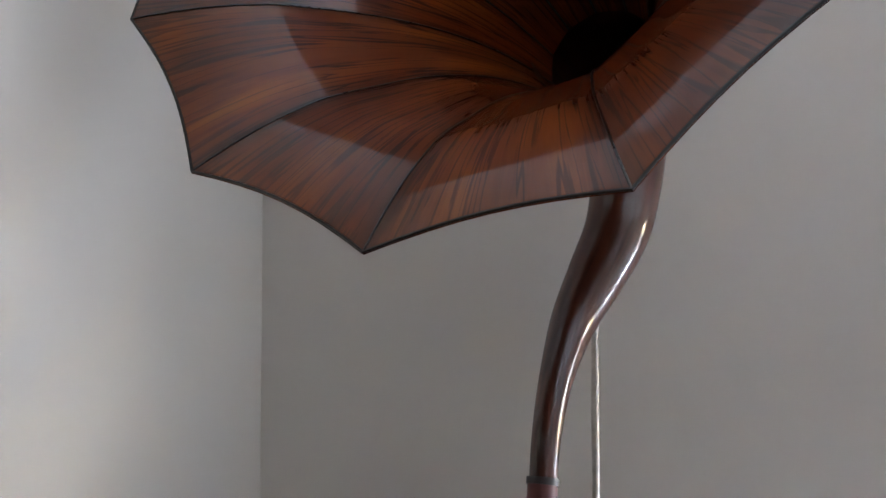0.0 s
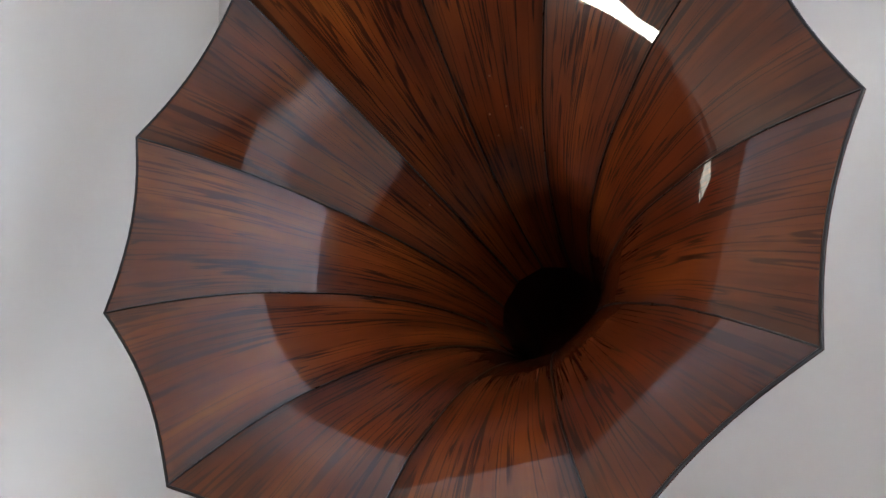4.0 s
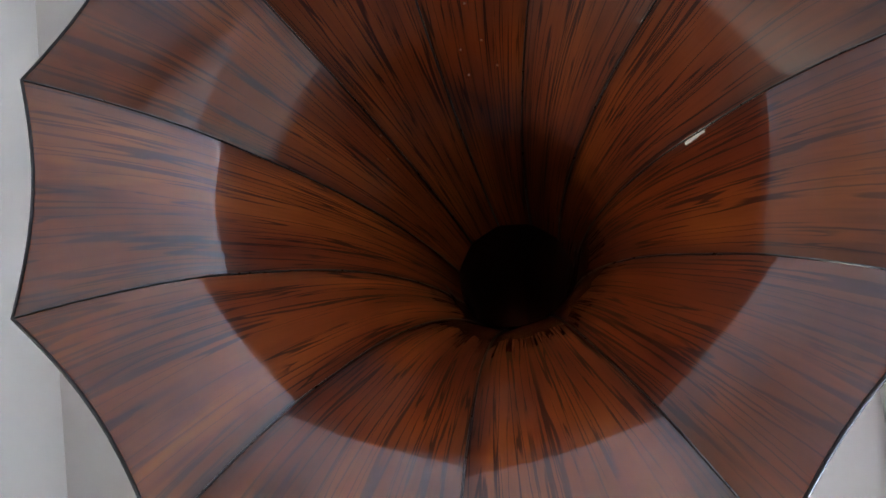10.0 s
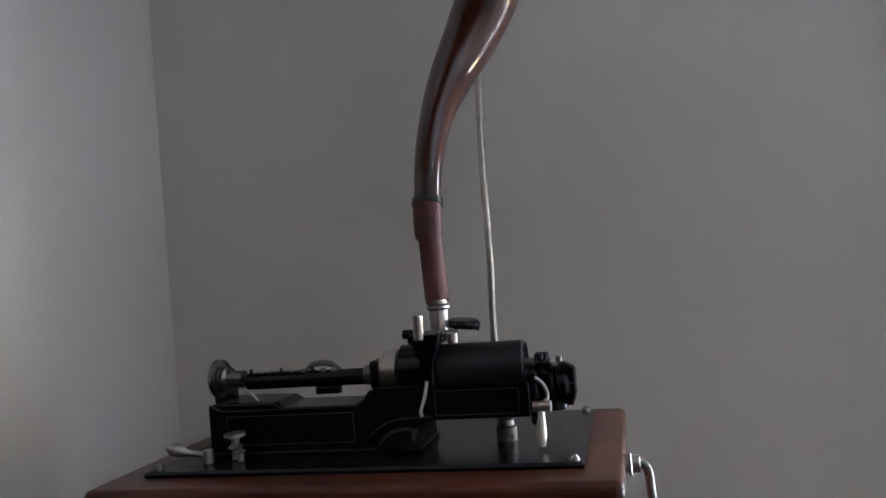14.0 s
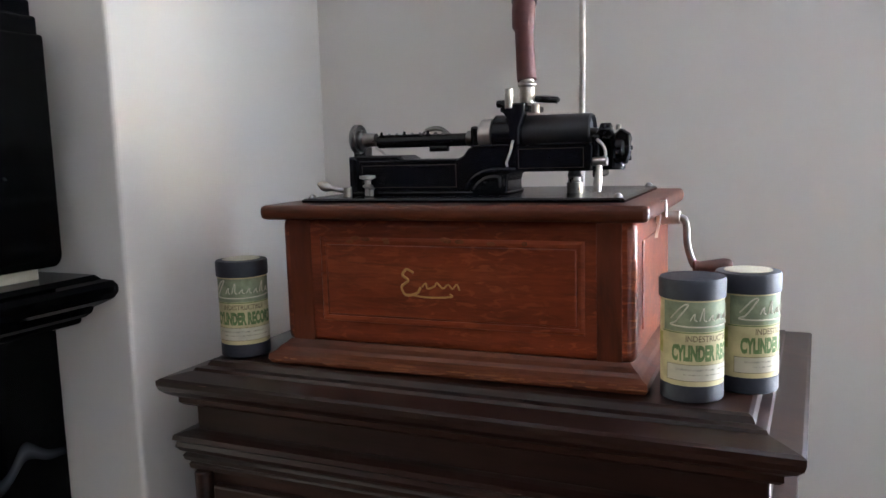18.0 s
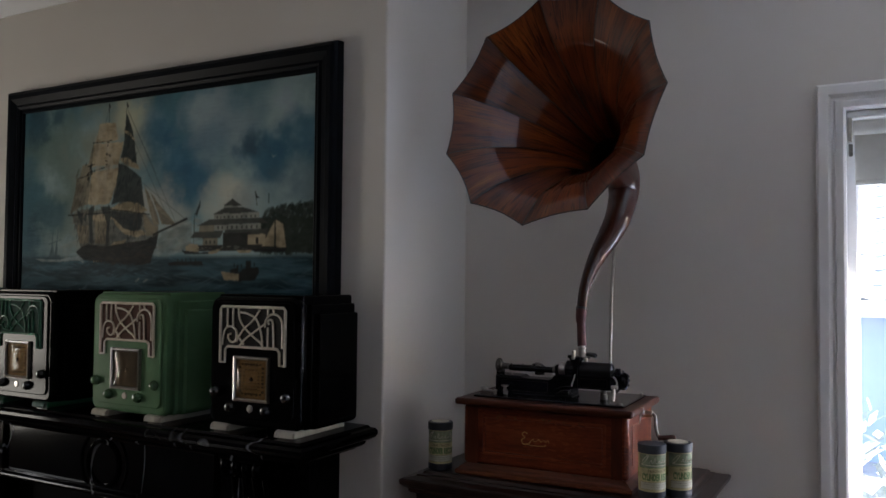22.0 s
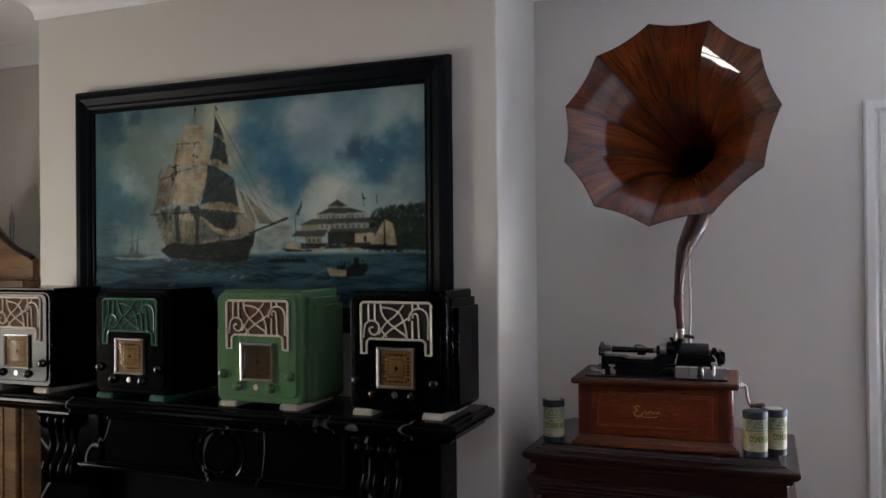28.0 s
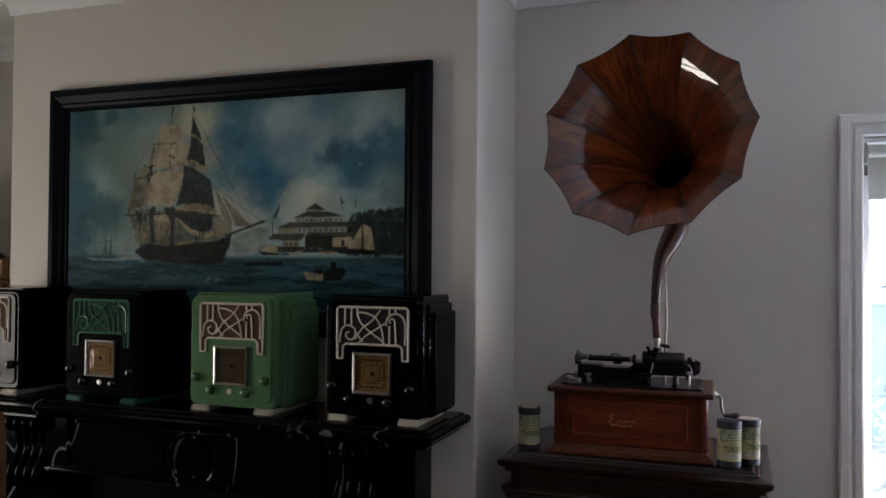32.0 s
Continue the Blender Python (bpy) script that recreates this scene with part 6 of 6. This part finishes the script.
art("painted_sloop_mast", A_HULL, 6, line_art(88.95, 31.0, 88.95, 37.8, 0.10), line_art(85.2, 37.4, 92.2, 37.8, 0.12))
art("painted_crew", A_HULL, 7, *[[(u, 39.9 + w), (u + 0.35, 39.9 + w), (u + 0.35, 40.7 + w), (u, 40.7 + w)] for u, w in ((59.2, 0), (60.6, 0), (61.9, -0.1), (63.4, 0), (65.0, 0), (77.0, 1.2), (78.0, 1.5), (79.2, 1.3), (83.0, 1.0))])
art("painted_far_ship", A_FAR, 2,
    [(9.8, 39.8), (11.8, 39.2), (13.4, 35.8), (14.0, 38.8), (15.0, 34.6), (15.4, 38.8), (16.8, 39.0), (16.3, 39.8)])
art("painted_wood", A_TREE, 1,
    [(86.0, 33.0), (87.4, 31.2), (89.0, 31.8), (91.0, 30.6), (92.6, 31.4), (94.0, 30.2), (96.0, 31.0), (98.0, 30.4), (99.8, 31.6), (99.8, 38.9), (85.4, 38.4)])
art("painted_fort_storey", A_FORT, 2,
    [(74.0, 27.8), (77.8, 27.8), (78.2, 28.6), (73.6, 28.6)],
    [(70.8, 29.7), (84.3, 29.6), (84.4, 31.0), (70.8, 31.0)],
    [(71.0, 32.2), (84.8, 32.1), (84.9, 33.5), (71.0, 33.6)])
art("painted_lower_storey", A_TAN, 2,
    [(66.3, 32.2), (71.0, 32.2), (71.0, 33.9), (66.0, 33.9)],
    [(67.3, 35.1), (72.0, 35.1), (72.0, 37.4), (67.3, 37.4)])
art("painted_gatehouse", A_SAIL, 4, [(81.1, 34.7), (86.2, 34.6), (86.3, 36.8), (81.1, 36.9)])
art("painted_arcade", A_ARCADE, 2, [(73.6, 34.0), (86.6, 34.0), (86.6, 38.2), (73.6, 38.2)], [(64.4, 36.9), (73.6, 36.9), (73.6, 38.3), (64.4, 38.3)])
art("painted_roof", A_ROOF, 3,
    [(73.6, 28.0), (74.8, 27.2), (76.2, 26.4), (77.6, 27.2), (79.3, 28.1)],
    [(70.4, 29.8), (73.7, 28.5), (79.4, 28.4), (84.4, 29.7)],
    [(65.5, 32.3), (69.4, 30.9), (84.8, 30.9), (86.9, 32.2)],
    [(63.2, 35.2), (64.7, 33.8), (73.8, 33.6), (72.7, 35.3)],
    [(73.9, 34.3), (74.2, 33.5), (86.8, 33.4), (86.9, 34.2)],
    [(80.8, 34.8), (82.4, 34.1), (86.4, 34.1), (86.6, 34.8)])
art("painted_window", A_ROOF, 4, *[[(u, 30.3), (u + 0.45, 30.3), (u + 0.45, 30.8), (u, 30.8)] for u in (71.6, 72.6, 73.7, 75.0, 76.2, 77.5, 78.9, 80.3, 81.7, 83.0)],
    *[[(u, 32.6), (u + 0.5, 32.5), (u + 0.5, 33.3), (u, 33.3)] for u in (71.8, 73.1, 74.6, 76.0, 77.5, 79.0, 80.4, 81.9, 83.4)],
    *[[(u, 35.7), (u + 0.5, 35.7), (u + 0.5, 36.6), (u, 36.6)] for u in (68.2, 69.4, 70.8)])
art("painted_gate", A_HULL, 5, [(83.4, 35.4), (84.2, 35.4), (84.2, 36.8), (83.4, 36.8)])
art("painted_steamer", A_SAIL, 5, [(61.8, 37.0), (63.2, 36.5), (65.6, 36.6), (66.4, 37.6), (66.0, 38.4), (61.9, 38.3)])
art("painted_flagpole", A_TREE, 2, line_art(83.7, 28.3, 83.1, 25.0, 0.12), line_art(87.0, 27.8, 87.0, 25.6, 0.12), line_art(64.4, 37.5, 64.6, 29.3, 0.12))
art("painted_smoke", A_DARK, 2,
    [(64.6, 29.5), (65.6, 27.9), (66.6, 26.2), (66.2, 28.2), (65.3, 30.1)])
art("painted_sloop_sail", A_SAIL, 5,
    [(85.2, 37.3), (87.0, 34.4), (88.8, 31.8), (88.8, 37.3)],
    [(89.1, 31.5), (91.2, 32.5), (92.1, 37.7), (89.3, 37.7)])
art("painted_boat", A_HULL, 5,
    [(82.1, 37.9), (92.1, 37.7), (91.8, 38.6), (83.3, 38.6)],
    [(60.6, 38.0), (66.5, 38.5), (70.1, 38.4), (69.2, 38.9), (61.6, 38.9)],
    [(56.3, 41.1), (58.3, 40.6), (67.2, 40.6), (67.5, 41.5), (56.6, 41.6)],
    [(78.6, 43.1), (80.5, 42.3), (84.2, 41.8), (84.5, 43.1), (83.3, 44.9), (78.3, 45.2)],
    [(80.7, 40.5), (82.1, 40.4), (82.1, 42.9), (80.7, 42.9)],
    [(75.9, 42.5), (78.3, 42.0), (78.6, 43.4), (76.2, 43.4)])
art("painted_boat_side", A_SAIL, 6,
    [(73.3, 42.9), (75.2, 43.2), (78.6, 43.4), (78.5, 45.0), (74.3, 44.8)],
    [(69.2, 38.4), (73.4, 37.6), (71.7, 38.8), (69.2, 38.9)],
    [(77.7, 38.1), (82.5, 38.1), (81.5, 38.8), (78.7, 38.8)])
art("painted_foam", A_FOAM, 1,
    [(6.2, 39.8), (14.9, 40.1), (23.8, 39.2), (26.0, 40.1), (14.9, 40.7), (9.0, 40.5)],
    [(50.8, 38.3), (56.6, 37.9), (59.9, 38.4), (56.6, 39.1), (51.5, 39.3)],
    [(24.1, 40.3), (26.3, 40.5), (25.6, 40.9)],
    [(44.9, 45.3), (46.7, 44.4), (46.3, 45.1), (45.2, 45.7)])
art("painted_far_mast", A_FAR, 3, line_art(12.6, 39.4, 13.4, 32.6, 0.14), line_art(14.6, 39.4, 15.4, 31.8, 0.14), line_art(11.6, 36.0, 16.8, 34.8, 0.12))
art("painted_gull", A_FOAM, 2, [(87.2, 16.4), (88.0, 17.4), (89.2, 17.2), (88.0, 17.9)], [(47.6, 45.6), (48.8, 44.8), (49.6, 44.9), (48.6, 45.5)])
art("painted_pennant", A_HULL, 3, [(34.2, 0.8), (35.0, 1.6), (34.3, 2.2)], [(40.6, 0.8), (41.5, 2.0), (40.8, 2.6)], [(83.1, 25.0), (83.6, 26.0), (84.5, 26.6), (83.3, 26.5)])
for level, (dark, light, strength), shape in sorted(STROKES, key=lambda q: q[0]):
    blend(strength * soften(outline_mask(shape, 0.12 if len(shape) == 4 else 0.4), 1), between(dark, light, eased((BRUSH * 0.2 + FINE * 0.25 + MID * 0.55 - 0.28) / 0.42)))
dabs([(0.27, 0.22, 0.155), (0.33, 0.27, 0.19), (0.39, 0.32, 0.23), (0.19, 0.155, 0.11)], [(30.6, 6), (36.8, 6.2), (39.4, 11), (38, 21), (34.8, 26), (27, 25.8), (28.5, 12)], 60, 5.0, 1.6, 84, 2, 0.25)
dabs([(0.05, 0.045, 0.034), (0.16, 0.135, 0.098), (0.10, 0.085, 0.060)], [(22.5, 17), (28, 16), (27.6, 36), (23, 36), (20.6, 28)], 60, 2.6, 0.8, 78, 3, 0.45)
dabs([(0.015, 0.015, 0.012), (0.05, 0.042, 0.030)], [(22.5, 28), (36, 27), (48, 28), (49, 36), (26, 37)], 90, 3.0, 0.30, 84, 4, 0.6)
dabs([(0.010, 0.015, 0.015), (0.032, 0.040, 0.036), (0.052, 0.058, 0.050)], [(40.7, 5.5), (44, 14), (47.2, 27), (36.8, 26), (39.6, 14)], 60, 3.0, 0.9, 74, 5, 0.5)
dabs([(0.004, 0.006, 0.006), (0.012, 0.012, 0.010), (0.030, 0.026, 0.019)], [(23.5, 38.4), (30, 37.4), (48, 36.2), (51.5, 35.2), (50, 41.4), (32, 41.2)], 120, 3.2, 0.7, 3, 6, 0.6)
dabs([(0.010, 0.026, 0.032), (0.016, 0.038, 0.046)], [(22, 41), (52, 41), (50, 44.5), (28, 44)], 60, 5.0, 0.7, 0, 12, 0.5)
dabs([(0.022, 0.024, 0.018), (0.060, 0.058, 0.045), (0.17, 0.16, 0.125)], [(73.8, 36.8), (81, 36.8), (81, 38.3), (66, 38.3), (66, 37.6)], 40, 1.5, 0.4, 3, 10, 0.5)
dabs([(0.014, 0.014, 0.011)], [(25.5, 15.8), (28.4, 14.2), (28.2, 20), (26.4, 20)], 12, 1.3, 0.7, 40, 13, 0.7)
dabs([(0.014, 0.014, 0.011)], [(33.2, 9.2), (35, 9.0), (35, 17.6), (33.4, 17.6)], 7, 1.0, 0.8, 10, 14, 0.7)
colour *= (0.93 + 0.14 * FINE)[..., None]
colour = 0.135 * (colour / 0.12) ** 1.14 * np.array((0.91, 1.0, 1.10))
colour = np.stack([soften(colour[..., q], 1) for q in range(3)], axis=-1)
xs, zs = PX0 - 0.004 + (PX1 - PX0 + 0.008) * np.arange(CU) / (CU - 1), PZ1 + 0.004 - (PZ1 - PZ0 + 0.008) * np.arange(CW) / (CW - 1)
places = np.stack(np.broadcast_arrays(xs[None, :], -0.0165 - 0.0008 * BRUSH - 0.0004 * FINE, zs[:, None]), axis=-1).reshape(-1, 3)
corner = (np.arange(CW - 1)[:, None] * CU + np.arange(CU - 1)[None, :]).reshape(-1)
loops = np.stack([corner, corner + CU, corner + CU + 1, corner + 1], axis=-1)
me = bpy.data.meshes.new("canvas")
me.from_pydata(places, [], loops)
me.polygons.foreach_set("use_smooth", np.ones(len(loops), bool))
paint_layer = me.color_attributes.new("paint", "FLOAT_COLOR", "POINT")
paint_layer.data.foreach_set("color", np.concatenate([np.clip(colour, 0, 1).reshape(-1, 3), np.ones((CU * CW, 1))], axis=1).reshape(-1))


def oil_paint():
    """Dry oil paint in the colours laid on the canvas, under thin old varnish."""
    m, t, b = node_mat("oil_paint")
    a = t.nodes.new("ShaderNodeVertexColor")
    a.layer_name = "paint"
    lk(t, a.outputs["Color"], b.inputs["Base Color"])
    b.inputs["Roughness"].default_value = 0.5
    b.inputs["Specular IOR Level"].default_value = 0.08
    relief(t, b, noise_of(t, coords(t), 320.0, 3.0), 0.12, 0.0006)
    return m


me.materials.append(oil_paint())
canvas = new("canvas", me)
canvas.parent = picture
tagged(canvas, "oil painting of a sailing ship off a harbour fort")

# ---- carved cabinet in the alcove ----
alc = thing("carved_bookcase", pose(-3.03, 0.56, 0), "carved walnut cabinet with a curved scrolled pediment", "cabinet")
part("carcass", block(-0.42, 0.42, 0.02, 0.385, 0.06, 1.52, 0.004), FURN_W, alc, smooth=False)
part("cornice", edge_mould(-0.42, 0.42, 0.02, 0.38, [(0.0, 1.50), (0.010, 1.51), (0.014, 1.53), (0.026, 1.55), (0.028, 1.575), (0.0, 1.58)]), FURN_W, alc, smooth=False)
half = [(0.43, 1.578), (0.43, 1.66), (0.40, 1.675), (0.34, 1.70), (0.27, 1.745), (0.20, 1.815), (0.14, 1.895), (0.09, 1.94), (0.05, 1.95), (0.05, 1.578)]
for s in (-1, 1):
    ped = part("pediment", prism([(s * a, b) for a, b in half], 0.06, 0.09, 0.003), FURN_W, alc, smooth=False)
    part("pediment_edge", tube(smooth_line([(s * a, 0.060, b + 0.004) for a, b in half[1:9]], 4), 0.011, 8), CAB_W, ped)
part("finial", lathe([(0.03, 1.578), (0.03, 1.60), (0.018, 1.62), (0.03, 1.66), (0.035, 1.70), (0.015, 1.76), (0.006, 1.82), (0, 1.83)], 20, m=pose(0, 0.075, 0)), FURN_W, alc)
for x in (-0.29, 0.25):
    part("side_finial", lathe([(0.014, 1.66), (0.014, 1.70), (0.006, 1.72), (0.009, 1.78), (0.009, 1.83), (0.003, 1.86), (0, 1.90)], 14, m=pose(x + 0.02, 0.10, 0)), STEEL, alc)
for x0, x1 in ((-0.40, -0.01), (0.01, 0.40)):
    dr = part("door", block(x0, x1, 0.0, 0.022, 0.12, 1.48, 0.004), FURN_W, alc, smooth=False)
    part("door_panel", block(x0 + 0.06, x1 - 0.06, -0.006, 0.004, 0.20, 1.40, 0.005), FURN_W, dr)
    part("knob", lathe([(0, 0.02), (0.012, 0.018), (0.012, 0.010), (0.005, 0.006), (0.005, 0)], 14, m=pose(x1 - 0.03 if x0 < -0.1 else x0 + 0.03, 0.0, 0.80, 90)), STEEL, dr)
part("plinth", block(-0.43, 0.43, 0.01, 0.39, 0.0, 0.10, 0.005), FURN_W, alc)
